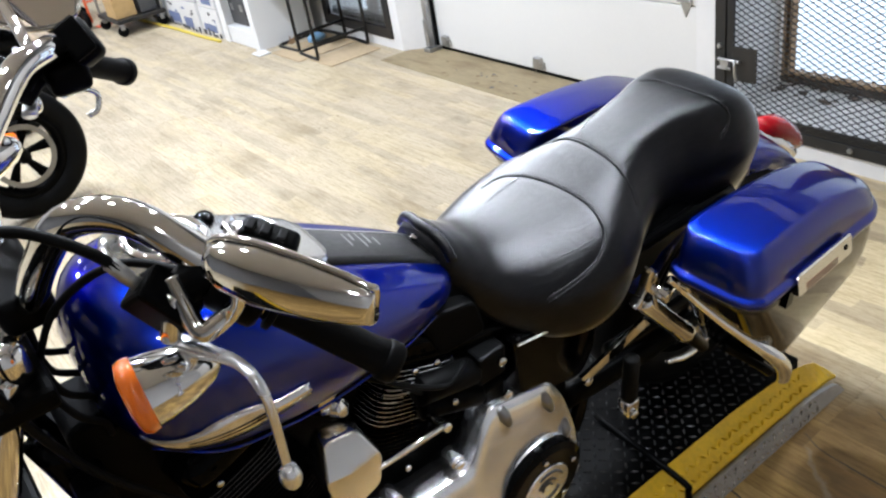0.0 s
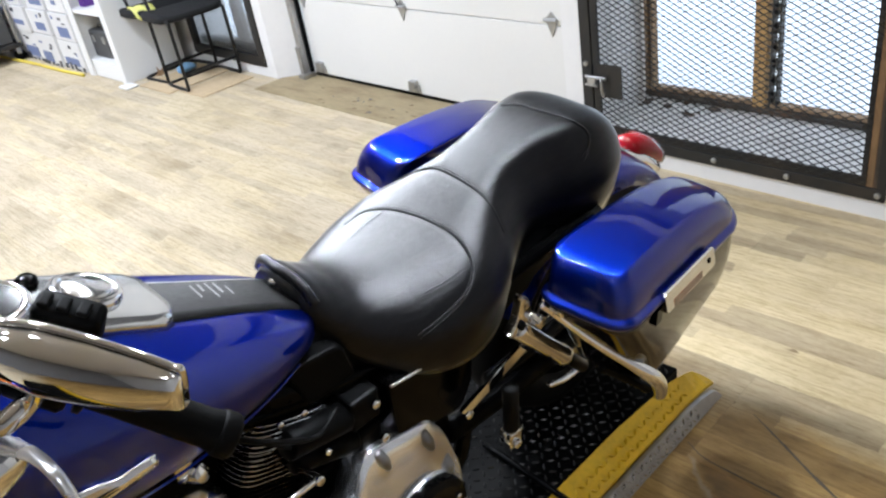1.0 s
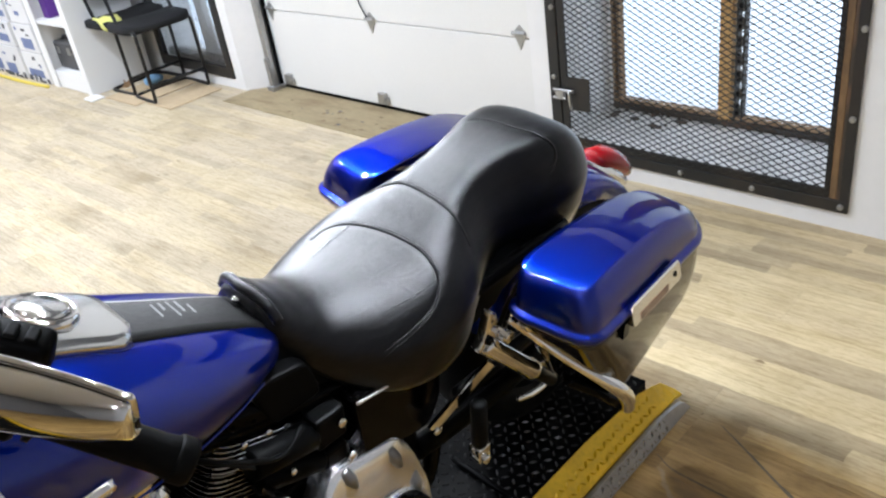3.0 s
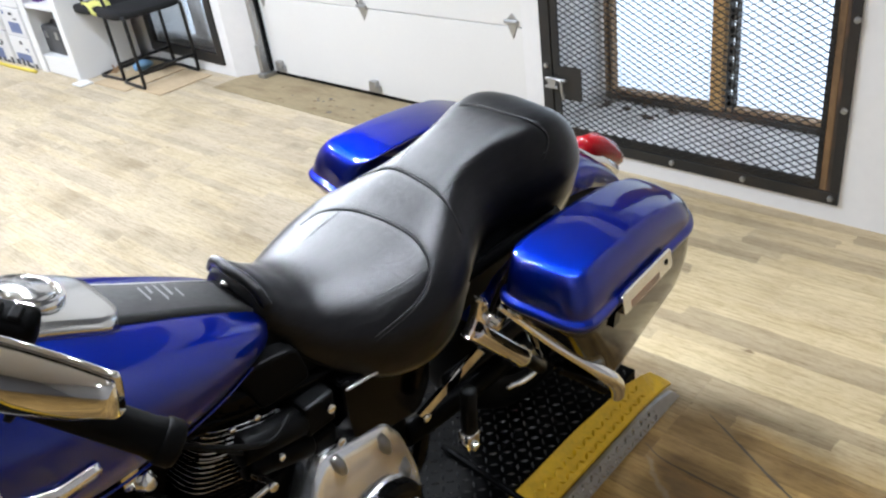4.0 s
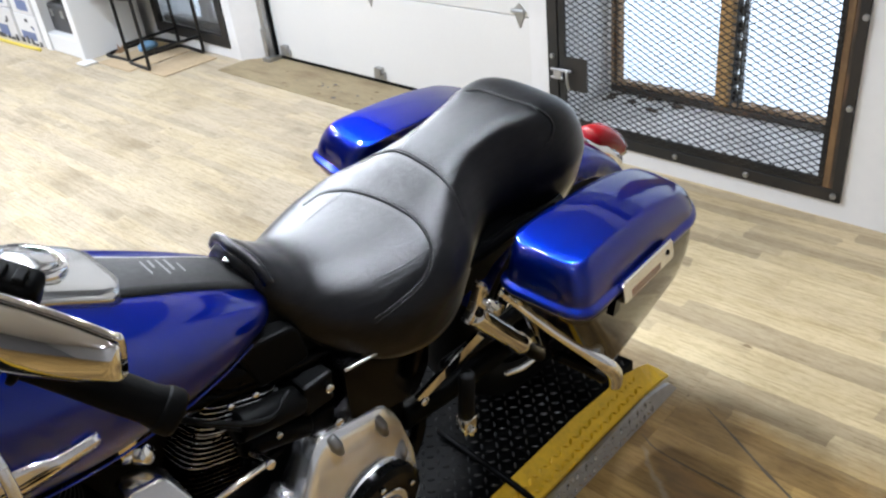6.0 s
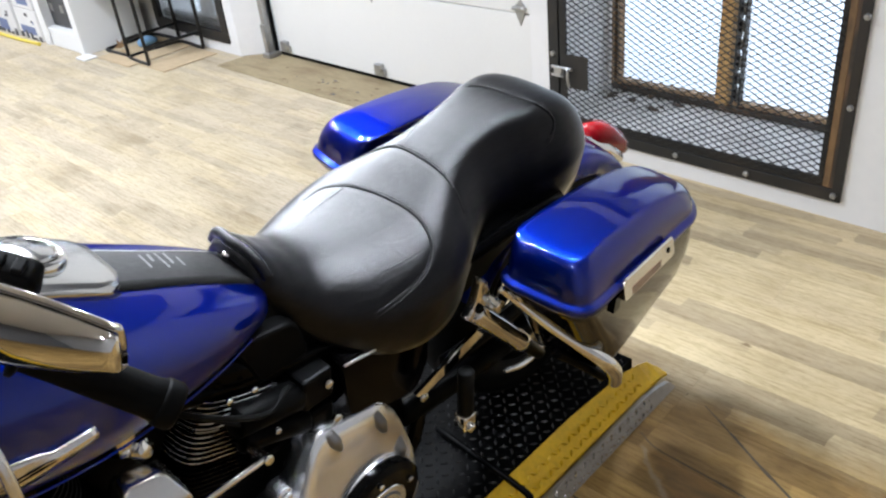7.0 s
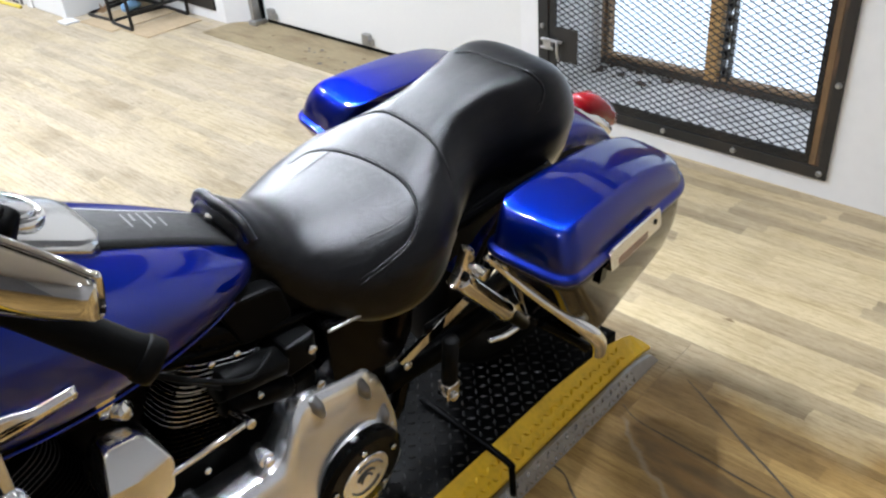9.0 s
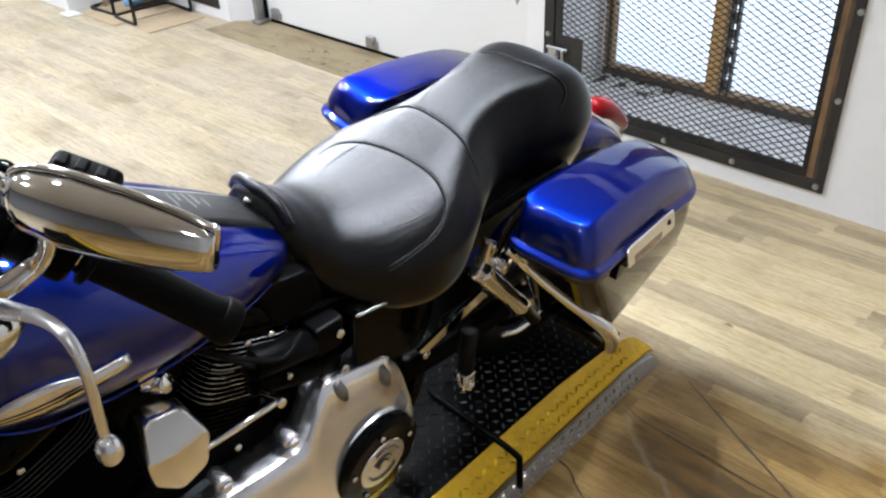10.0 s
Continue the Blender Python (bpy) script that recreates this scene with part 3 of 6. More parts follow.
structure(part("door_reveal", prism([(0.0, 4.499), (0.14, 4.345), (0.299, 4.345), (0.299, 4.499)], 0.0, DOORWAY[2], "z"), WALL, tm=WM), "splayed white plaster reveal beside the garage door", "wall")


def mesh_sheet(s0, s1, z0, z1, n, pitch_s, pitch_z, wire, depth, shear=0.0):
    """Expanded metal: rows of flat diamond strands with real thickness."""
    verts, faces = [], []

    def strand(a, b):
        d = Vector((b[0] - a[0], b[1] - a[1])).normalized()
        p = Vector((-d.y, d.x)) * wire / 2
        i = len(verts)
        for q in (a, b):
            for k in (1, -1):
                for dep in (0, depth):
                    verts.append((n + dep, q[0] + k * p.x, q[1] + k * p.y))
        faces.extend([(i, i + 2, i + 6, i + 4), (i + 1, i + 5, i + 7, i + 3), (i, i + 4, i + 5, i + 1), (i + 2, i + 3, i + 7, i + 6)])
    rows = int((z1 - z0) / pitch_z)
    cols = int((s1 - s0) / pitch_s)
    for r in range(rows):
        z = z0 + r * pitch_z
        for c in range(cols):
            s = s0 + c * pitch_s
            strand((s, z + pitch_z / 2), (s + pitch_s / 2, z))
            strand((s + pitch_s / 2, z), (s + pitch_s, z + pitch_z / 2))
            strand((s, z + pitch_z / 2), (s + pitch_s / 2, z + pitch_z))
            strand((s + pitch_s / 2, z + pitch_z), (s + pitch_s, z + pitch_z / 2))
    me = bpy.data.meshes.new("wire_mesh")
    me.from_pydata(verts, [], faces)
    return me


def security_gate():
    g = structure(thing("window_gate", WM), "black steel security gate of expanded metal over a window", "security gate")
    s0, s1, z0, z1 = 0.885, 2.091, 0.068, 1.79
    low, left, right = 0.044, 0.050, 0.030
    for q in ((s0, s1, z0, z0 + low), (s0, s1, z1 - 0.05, z1), (s0, s0 + right, z0 + low, z1 - 0.05), (s1 - left, s1, z0 + low, z1 - 0.05)):
        part("gate_frame", wbox(q[0], q[1], -0.012, -0.001, q[2], q[3], 0.002), DARKSTEEL, g)
    a0, a1, c0, c1 = s0 + right, s1 - left, z0 + low, z1 - 0.05
    # the leaf is welded from angle: a flat face and a flange that goes back into the recess
    for q, mat in (((a0 + 0.001, a0 + 0.0125, c0, c1), RUSTDARK), ((a0 + 0.013, a0 + 0.036, c0, c1), RUSTBAND), ((a0 + 0.0365, a0 + 0.054, c0, c1), DARKSTEEL), ((a1 - 0.036, a1 - 0.002, c0, c1), DARKSTEEL), ((a0 + 0.053, a1 - 0.037, c0 + 0.001, c0 + 0.034), DARKSTEEL), ((a0 + 0.053, a1 - 0.037, c1 - 0.034, c1 - 0.001), DARKSTEEL)):
        part("gate_leaf_frame", wbox(q[0], q[1], -0.007, 0.002, q[2], q[3], 0.002), mat, g)
    for q, mat in (((a0 + 0.002, a0 + 0.007, c0, c1), RUSTDARK), ((a1 - 0.007, a1 - 0.002, c0, c1), RUSTDARK), ((a0 + 0.053, a1 - 0.037, c0 + 0.001, c0 + 0.006), DARKSTEEL)):
        part("leaf_flange", wbox(q[0], q[1], 0.003, 0.034, q[2], q[3], 0.001), mat, g)
    me = mesh_sheet(a0 + 0.034, a1 - 0.012, c0 + 0.008, c1 - 0.01, -0.0105, 0.0445, 0.0232, 0.0034, 0.003)
    me.materials.append(DARKSTEEL)
    ob = new("wire_mesh", me)
    ob.parent = g
    tagged(ob, kind="stuff")
    for s, z in ((0.908, 0.091), (1.2145, 0.091), (1.496, 0.092), (1.80, 0.091), (0.899, 0.404), (0.893, 0.691), (0.893, 1.0), (0.893, 1.35), (2.074, 0.12), (2.066, 0.40), (2.055, 0.681), (2.07, 1.0)):
        part("bolt", bolt_head((-0.012, s, z), (-0.1, s, z), 0.0105), GALV, g)
    part("lock_plate", wbox(1.894, 2.004, -0.0165, -0.0135, 0.270, 0.408, 0.001), DARKSTEEL, g, "rust-stained dark lock plate")
    lock = part("latch", merge(wbox(2.012, 2.052, -0.032, -0.0125, 0.312, 0.352, 0.003), rod((-0.028, 1.962, 0.352), (-0.028, 2.062, 0.352), 0.0065), rod((-0.028, 2.004, 0.318), (-0.028, 2.064, 0.318), 0.0055),
                               tube([(-0.028, 1.985, 0.352), (-0.042, 1.975, 0.345), (-0.044, 1.972, 0.310), (-0.040, 1.968, 0.285)], 0.0055, 8)), GALV, g, "galvanised sliding latch")
    for s, z in ((2.02, 0.325), (2.045, 0.34)):
        part("rivet", bolt_head((-0.032, s, z), (-0.1, s, z), 0.004), GALV, lock)


security_gate()


def barred_window():
    w = structure(thing("window_1", WM), "deep window recess with rusty posts and daylight panes", "window")
    s0, s1, z0, z1 = GATE
    part("window_sill", wbox(s0 - 0.3, s1 + 0.3, 0.501, 0.55, 0.0, 0.09), CONCRETE, w)
    part("sill_slab", merge(wbox(s0 + 0.001, s1 - 0.001, 0.02, 0.121, GATE[2] - 0.03, GATE[2] + 0.006, 0.002)), CONCRETE, w, "stained grey concrete sill")
    part("sill_slab", wbox(s0 - 0.299, s1 + 0.058, 0.122, 0.50, GATE[2] - 0.03, GATE[2] + 0.005, 0.002), CONCRETE, w, "stained grey concrete sill")
    part("side_lining", wbox(s1 + 0.048, s1 + 0.058, 0.122, 0.40, GATE[2] + 0.01, z1), WALL, w)
    n = 0.40
    part("post", wbox(1.513, 1.567, n, n + 0.05, z0 + 0.006, z1, 0.004), WOODPOST, w, "orange-brown post of the window")
    for a, b in ((2.052, 2.068), (2.024, 2.036)):
        part("side_rail", wbox(a, b, n, n + 0.04, z0 + 0.006, z1, 0.002), RUST, w, "rusty side rail")
    part("side_strip", wbox(2.038, 2.050, n + 0.02, n + 0.04, z0 + 0.006, z1, 0.001), GALV, w)
    # slotted steel angle beside the post
    for a, b in ((1.492, 1.500), (1.463, 1.471)):
        part("slotted_angle", wbox(a, b, n + 0.004, n + 0.04, z0 + 0.006, z1, 0.001), DARKSTEEL, w)
    for k in range(22):
        z = z0 + 0.05 + k * 0.07
        part("angle_web", wbox(1.4715, 1.4915, n + 0.03, n + 0.036, z, z + 0.045, 0.001), GALV, w)
    part("bottom_rail", wbox(s0 - 0.28, 2.068, n - 0.004, n + 0.05, z0 + 0.007, z0 + 0.034, 0.004), RUSTDARK, w)
    part("bottom_ledge", wbox(s0 - 0.28, 2.05, n + 0.006, n + 0.05, z0 + 0.036, z0 + 0.052, 0.003), RUST, w)
    for a, b in ((1.569, 2.022), (s0 - 0.28, 1.461)):
        p = part("pane", wbox(a + 0.002, b - 0.002, n + 0.02, n + 0.026, z0 + 0.053, z1), GLASS, w)
        p.visible_shadow = False
    # leaves and grit blown into the back of the sill
    random.seed(5)
    for k in range(16):
        gs, gn, r = random.uniform(1.70, 2.03), 0.39 - random.random() ** 2 * 0.13, random.uniform(0.006, 0.018)
        bm = bmesh.new()
        bmesh.ops.create_icosphere(bm, subdivisions=2, radius=r, matrix=Matrix.Translation((gn, gs, z0 + 0.006 + r * 0.25)) @ Matrix.Diagonal((1, 1.5, 0.4, 1)))
        for v in bm.verts:
            v.co += v.normal * r * 0.5 * noise.noise(v.co * 60)
            v.co.z = max(v.co.z, z0 + 0.0055)
        part("debris", bm, RUSTDARK, w, "dry brown leaf litter")
    structure(part("backdrop", wbox(s0 - 0.9, s1 + 0.9, 0.95, 0.97, -0.2, 2.9), DAYLIGHT, tm=WM), "pale daylight outside the window", "backdrop")


barred_window()

def far_window():
    w = structure(thing("window_2", WM), "dark framed low window with a wire screen", "window")
    s0, s1, z0, z1 = WIN2
    f = 0.045
    for q in ((s0 - 0.02, s1 + 0.02, z0 - 0.02, z0 + f), (s0 - 0.02, s0 + f, z0 + f, z1), (s1 - f, s1 + 0.02, z0 + f, z1), (s0, s1, z1 - f, z1)):
        part("window_frame", wbox(q[0], q[1], -0.012, 0.02, q[2], q[3], 0.003), DARKSTEEL, w)
    part("inner_frame", wbox(s0 + f, s1 - f, 0.03, 0.06, z0 + f, z0 + f + 0.05, 0.003), DARKSTEEL, w)
    part("inner_frame", wbox(s0 + f, s0 + f + 0.03, 0.03, 0.06, z0 + f, z1, 0.003), DARKSTEEL, w)
    part("mullion", wbox(4.91, 5.01, 0.08, 0.12, z0 + f, z1, 0.004), MELAMINE, w, "white post in the window")
    part("awning_edge", wbox(4.66, 4.905, 0.14, 0.30, 0.49, 0.60, 0.01), CASE, w, "dark grey ledge outside the pane")
    me = mesh_sheet(s0 + f, s1 - f, z0 + f, 1.2, 0.022, 0.03, 0.016, 0.003, 0.003)
    me.materials.append(GALV)
    ob = tagged(new("wire_screen", me), kind="stuff")
    ob.parent = w
    p = part("pane", wbox(s0 + f, s1 - f, 0.07, 0.075, z0 + f, z1), GLASS, w)
    p.visible_shadow = False
    part("outside_ledge", merge(wbox(s0 + f, s0 + f + 0.25, 0.12, 0.16, z0, 0.34), wbox(s0 + f, s1 - f, 0.12, 0.14, z0, 0.16)), CONCRETE, w)
    structure(part("backdrop", wbox(s0 - 0.5, s1 + 0.5, 0.40, 0.42, -0.2, 2.4), DAYLIGHT, tm=WM), "pale daylight outside the far window", "backdrop")


far_window()

# ---- the lift platform ----
PLAT = (-1.9, 1.725, 0.925, 1.60)  # x0, x1, y0, y1
PLAT_Z, EDGE_Z = 0.10, 0.052


def tread_lugs(region, lay, pitch=0.027, size=(0.0125, 0.0044, 0.0030)):
    """Raised lens-shaped lugs in the alternating pattern of tread plate; lay(a, b) gives the place and the two ways on the sheet."""
    verts, faces = [], []
    a0, a1, b0, b1 = region
    rows, cols = int((b1 - b0) / pitch), int((a1 - a0) / pitch)
    for i in range(cols):
        for j in range(rows):
            a, b = a0 + (i + 0.5) * pitch, b0 + (j + 0.5) * pitch
            ang = radians(45 if (i + j) % 2 else -45)
            ca, sa = math.cos(ang), math.sin(ang)
            o, u, v, n = lay(a, b)
            k = len(verts)
            for du, dv, h in ((-size[0], 0, 0), (0, -size[1], 0), (size[0], 0, 0), (0, size[1], 0), (-size[0] * 0.45, 0, size[2]), (size[0] * 0.45, 0, size[2])):
                x, y = du * ca - dv * sa, du * sa + dv * ca
                verts.append(o + u * x + v * y + n * h)
            faces.extend([(k, k + 1, k + 4), (k + 1, k + 2, k + 5), (k + 1, k + 5, k + 4), (k + 2, k + 3, k + 5), (k + 3, k, k + 4), (k + 3, k + 4, k + 5)])
    me = bpy.data.meshes.new("tread_pattern")
    me.from_pydata(verts, [], faces)
    return me


def platform():
    t = thing("lift_platform", None, "low black tread-plate motorcycle lift with yellow edges", "lift platform")
    x0, x1, y0, y1 = PLAT
    inner = y0 + 0.058
    part("deck", merge(box(x0, x1, inner, y1 - 0.05, 0.02, PLAT_Z, 0.002)), PLATE, t, "black painted tread plate deck")
    # edge strips: flat yellow band, turned down steel flange, and a nose that slopes to the floor
    def strip(sign, edge, name_lab):
        a, b = (edge, edge + sign * 0.058)
        nose = x1 + 0.048
        rows = [(x0, a, EDGE_Z, b, PLAT_Z + 0.002), (1.45, a, EDGE_Z, b, PLAT_Z + 0.002), (x1 - 0.06, a, EDGE_Z - 0.003, b - sign * 0.012, PLAT_Z), (x1, a, EDGE_Z - 0.010, b - sign * 0.018, 0.088), (nose, a, 0.036, b - sign * 0.015, 0.064), (nose + 0.03, a, 0.028, b - sign * 0.035, 0.034)]
        part("edge_band", loft([[(x, p, zp), (x, q, zq), (x, q, zq - 0.008), (x, p, zp - 0.008)] for x, p, zp, q, zq in rows]), YELLOW, t, name_lab)
        side = [(x0, 0.002), (nose + 0.022, 0.002), (nose + 0.012, 0.018), (nose, 0.026), (x1, EDGE_Z - 0.018), (x1 - 0.06, EDGE_Z - 0.012), (x0, EDGE_Z - 0.009)]
        flange = prism(side, edge - 0.006 * sign, edge + 0.004 * sign, "y")
        for v in flange.verts:
            v.co.y -= sign * 0.5 * (EDGE_Z - v.co.z)
        part("edge_flange", flange, STEEL, t, "bare steel tread-plate flange")
    strip(1, y0, "worn yellow safety-painted band")
    strip(-1, y1, "worn yellow safety-painted band")
    X, Y, Z = Vector((1, 0, 0)), Vector((0, 1, 0)), Vector((0, 0, 1))
    for region, lay, mat in (
        ((-0.2, x1 - 0.005, inner + 0.004, y1 - 0.06), lambda a, b: (Vector((a, b, PLAT_Z)), X, Y, Z), PLATE),
        ((-0.2, x1 - 0.02, y0 + 0.002, inner - 0.002), lambda a, b: (Vector((a, b, EDGE_Z + 0.001 + (b - y0) * 0.86)), X, Vector((0, 0.76, 0.65)), Vector((0, -0.65, 0.76))), YELLOW),
        ((-0.2, x1 - 0.035, 0.004, EDGE_Z - 0.010), lambda a, b: (Vector((a, y0 - 0.0068 - 0.5 * (EDGE_Z - b), b)), X, Vector((0, 0.45, 0.89)), Vector((0, -0.89, 0.45))), STEEL),
    ):
        me = tread_lugs(region, lay, 0.0185, (0.0100, 0.0034, 0.0055)) if mat is STEEL else tread_lugs(region, lay, 0.0195, (0.0096, 0.0036, 0.0062)) if mat is YELLOW else tread_lugs(region, lay, 0.0245, (0.0108, 0.0036, 0.0036))
        me.materials.append({STEEL: BRIGHTLUG, PLATE: LUGBLACK, YELLOW: YELLOW}[mat])
        ob = tagged(new("tread_pattern", me), kind="stuff")
        ob.parent = t
    return t


platform()
pin = thing("steel_pin", None, "thin black bent steel rod lying across the platform edge", "rod")
part("shaft", tube([(1.225, 1.20, PLAT_Z + 0.012), (1.205, 0.98, PLAT_Z + 0.014), (1.195, 0.908, PLAT_Z + 0.014), (1.192, 0.902, PLAT_Z + 0.004), (1.192, 0.90, 0.03)], 0.0075, 10, 6), SATIN, pin, smooth=True)

# ---- the blue touring motorcycle: x to the rear, y to its right, z up, leaning on its stand ----
BIKE = Matrix.Translation((0, 1.22, 0.10)) @ Matrix.Rotation(radians(9.5), 4, "X")
bike = thing("motorcycle", BIKE, "blue touring motorcycle, black leather seat and saddlebags, leaning on its stand", "motorcycle")

SEAMS = [
    [(0.987, 0.103), (1.023, 0.097), (1.048, 0.060), (1.062, 0.011), (1.068, -0.045), (1.068, -0.098), (1.056, -0.138), (1.029, -0.157), (0.996, -0.161), (0.956, -0.157), (0.916, -0.149)],
    [(1.118, 0.115), (1.142, 0.085), (1.159, 0.053), (1.163, 0.020), (1.162, -0.010), (1.159, -0.058), (1.157, -0.099), (1.153, -0.126)],
    [(1.163, 0.036), (1.208, 0.050), (1.245, 0.053)],
    [(1.162, -0.071), (1.192, -0.069), (1.228, -0.068)],
    [(1.048, 0.060), (1.003, 0.062), (0.950, 0.058)],
    [(1.052, -0.138), (0.999, -0.132), (0.944, -0.118)],
    [(1.363, 0.061), (1.387, 0.032), (1.396, -0.030), (1.408, -0.080), (1.422, -0.104), (1.414, -0.112), (1.396, -0.113)],
]
SEAT_U = [0.765, 0.785, 0.82, 0.87, 0.93, 1.00, 1.07, 1.13, 1.18, 1.24, 1.31, 1.38, 1.46, 1.53, 1.565, 1.585]
SEAT_TOP = [0.792, 0.804, 0.778, 0.745, 0.735, 0.740, 0.755, 0.776, 0.793, 0.811, 0.823, 0.828, 0.820, 0.790, 0.755, 0.71]
SEAT_HALF = [0.060, 0.078, 0.100, 0.134, 0.172, 0.191, 0.188, 0.166, 0.134, 0.107, 0.104, 0.122, 0.134, 0.118, 0.095, 0.055]
SEAT_LOW = [0.735, 0.705, 0.655, 0.605, 0.575, 0.560, 0.555, 0.555, 0.553, 0.550, 0.550, 0.555, 0.570, 0.600, 0.630, 0.66]
SEAT_POW = [2.6, 2.5, 2.4, 2.3, 2.5, 2.9, 3.2, 3.4, 4.2, 5.6, 6.4, 6.6, 5.6, 3.8, 2.8, 2.4]


def seat_at(u):
    return [interp(SEAT_U, c, u) for c in (SEAT_TOP, SEAT_HALF, SEAT_LOW, SEAT_POW)]


SEAT_STEPS = 40


def seat_profile(u):
    """Half of the seat's cross-section at u, from the crest down to the hem, as (v, w): a narrow top that flares, then tucks under."""
    top, half, low, p = seat_at(u)
    under = interp([0.8, 1.0, 1.12, 1.20, 1.5, 1.58], [0.02, 0.08, 0.12, 0.16, 0.16, 0.08], u)
    narrow = interp([1.08, 1.16, 1.22, 1.30, 1.45, 1.53, 1.58], [0.0, 0.15, 0.22, 0.16, 0.10, 0.04, 0.0], u)
    out = []
    for k in range(SEAT_STEPS + 1):
        a = math.pi / 2 * k / SEAT_STEPS
        y = math.sin(a) ** (2 / p) * half
        z = low + (top - low) * math.cos(a) ** (2 / p)
        depth = (top - z) / (top - low)
        flare = min(1.0, depth / 0.5)
        y *= 1 - narrow * (1 - flare * flare * (3 - 2 * flare))
        y *= 1 - under * max(0.0, depth - 0.5) / 0.5
        out.append((y, z))
    return out


def seat_z(u, v, lift=0.0):
    prof = seat_profile(u)
    widest = max(range(len(prof)), key=lambda i: prof[i][0])
    part_up = prof[:widest + 1]
    return float(np.interp(abs(v), [q[0] for q in part_up], [q[1] for q in part_up])) + lift


def crease(u, v, lines):
    """How far the cover is drawn in where it is sewn."""
    d = min(float(np.min((line[:, 0] - u) ** 2 + (line[:, 1] - v) ** 2)) for line in lines)
    return 0.0015 * math.exp(-d / 0.0052 ** 2)


def seat_shell():
    lines = [np.array([(q.x, q.y) for q in smooth_path([(u, v, 0) for u, v in pts], 12)]) for pts in SEAMS if len(pts) > 4]
    rings = []
    for i in range(145):
        u = SEAT_U[0] + (SEAT_U[-1] - SEAT_U[0]) * i / 144
        prof = seat_profile(u)
        widest = max(range(len(prof)), key=lambda k: prof[k][0])
        hem = prof[-1]
        sides = []
        for sg in (-1, 1):
            sides.append([(u, sg * y, z - (crease(u, sg * y, lines) if k < widest else 0.0)) for k, (y, z) in enumerate(prof)])
        ring = list(reversed(sides[0][1:])) + sides[1]
        ring += [(u, hem[0] * 0.94 * (1 - 2 * k / 8), hem[1] - 0.012) for k in range(1, 8)]
        rings.append(ring)
    return loft(rings)


seat = part("seat", seat_shell(), LEATHER, bike, "two-up stitched black leather seat", True)


def taper(i, n):
    return 0.35 + 0.65 * min(1.0, i / (0.25 * n), (n - 1 - i) / (0.25 * n))


def seam(points, name="seam", r=0.0024, lift=0.0008):
    line = [(u, v, seat_z(u, v, lift)) for u, v in points]
    dense = smooth_path(line, 10)
    dense = [Vector((q.x, q.y, seat_z(q.x, q.y, lift))) for q in dense]
    welt = part(name, tube([q + Vector((0, 0, -0.0014)) for q in dense], [r * taper(i, len(dense)) for i in range(len(dense))], 8, smooth=False), LEATHER, seat, smooth=True)
    flow = [(dense[min(i + 1, len(dense) - 1)] - dense[max(i - 1, 0)]).normalized() for i in range(len(dense))]
    beside = [(q.x - f.y * 0.0036, q.y + f.x * 0.0036) for q, f in zip(dense, flow)]
    part("stitching", tube([(u, v, seat_z(u, v, 0.0002)) for u, v in beside], [0.42 * r * taper(i, len(beside)) for i in range(len(beside))], 6, smooth=False), THREAD, welt, smooth=True)
    return welt


for pts in SEAMS:
    seam(pts, r=0.0024 if len(pts) > 4 else 0.0013)
nose = [(0.772 + 0.012 * abs(v) / 0.07, v, seat_z(0.785, v) + 0.004) for v in (-0.068, -0.05, -0.025, 0, 0.025, 0.05, 0.068)]
part("piping", tube(nose, 0.0085, 10, 6), LEATHER, seat, "padded leather nose rim", True)

TANK_POW = 2.45
TANK_U = [0.238, 0.250, 0.280, 0.33, 0.40, 0.48, 0.56, 0.64, 0.71, 0.765, 0.80]
TANK_TOP = [0.90, 0.932, 0.960, 0.972, 0.960, 0.928, 0.884, 0.840, 0.802, 0.770, 0.748]
TANK_HALF = [0.05, 0.085, 0.135, 0.165, 0.176, 0.174, 0.162, 0.142, 0.117, 0.086, 0.030]
TANK_LOW = [0.80, 0.77, 0.735, 0.715, 0.703, 0.697, 0.697, 0.699, 0.704, 0.712, 0.725]


def tank_at(u):
    return [interp(TANK_U, c, u) for c in (TANK_TOP, TANK_HALF, TANK_LOW)]


def tank_point(u, a):
    """a: 0 at the top, 90 degrees at the left side, 180 underneath."""
    top, half, low = tank_at(u)
    mid = low + (top - low) * 0.38
    c, s = math.cos(a), math.sin(a)
    y = -half * math.copysign(abs(s) ** (2 / TANK_POW), s)
    z = mid + ((top - mid) if c > 0 else (mid - low)) * math.copysign(abs(c) ** (2 / TANK_POW), c)
    return Vector((u, y, z))


def tank_z(u, v):
    top, half, low = tank_at(u)
    mid = low + (top - low) * 0.38
    return mid + (top - mid) * max(0.0, 1 - min(abs(v) / half, 1) ** TANK_POW) ** (1 / TANK_POW)


rings = [[tank_point(TANK_U[0] + (TANK_U[-1] - TANK_U[0]) * i / 48, 2 * math.pi * k / 48) for k in range(48)] for i in range(49)]
tank = part("fuel_tank", loft(rings), BLUE, bike, "deep blue metallic fuel tank", True)
part("tank_seam", tube([tank_point(u, radians(118)) + Vector((0, -0.002, -0.006)) for u in (0.27, 0.34, 0.42, 0.50, 0.58, 0.66, 0.72)], 0.002, 6), BLUE, tank, smooth=True)


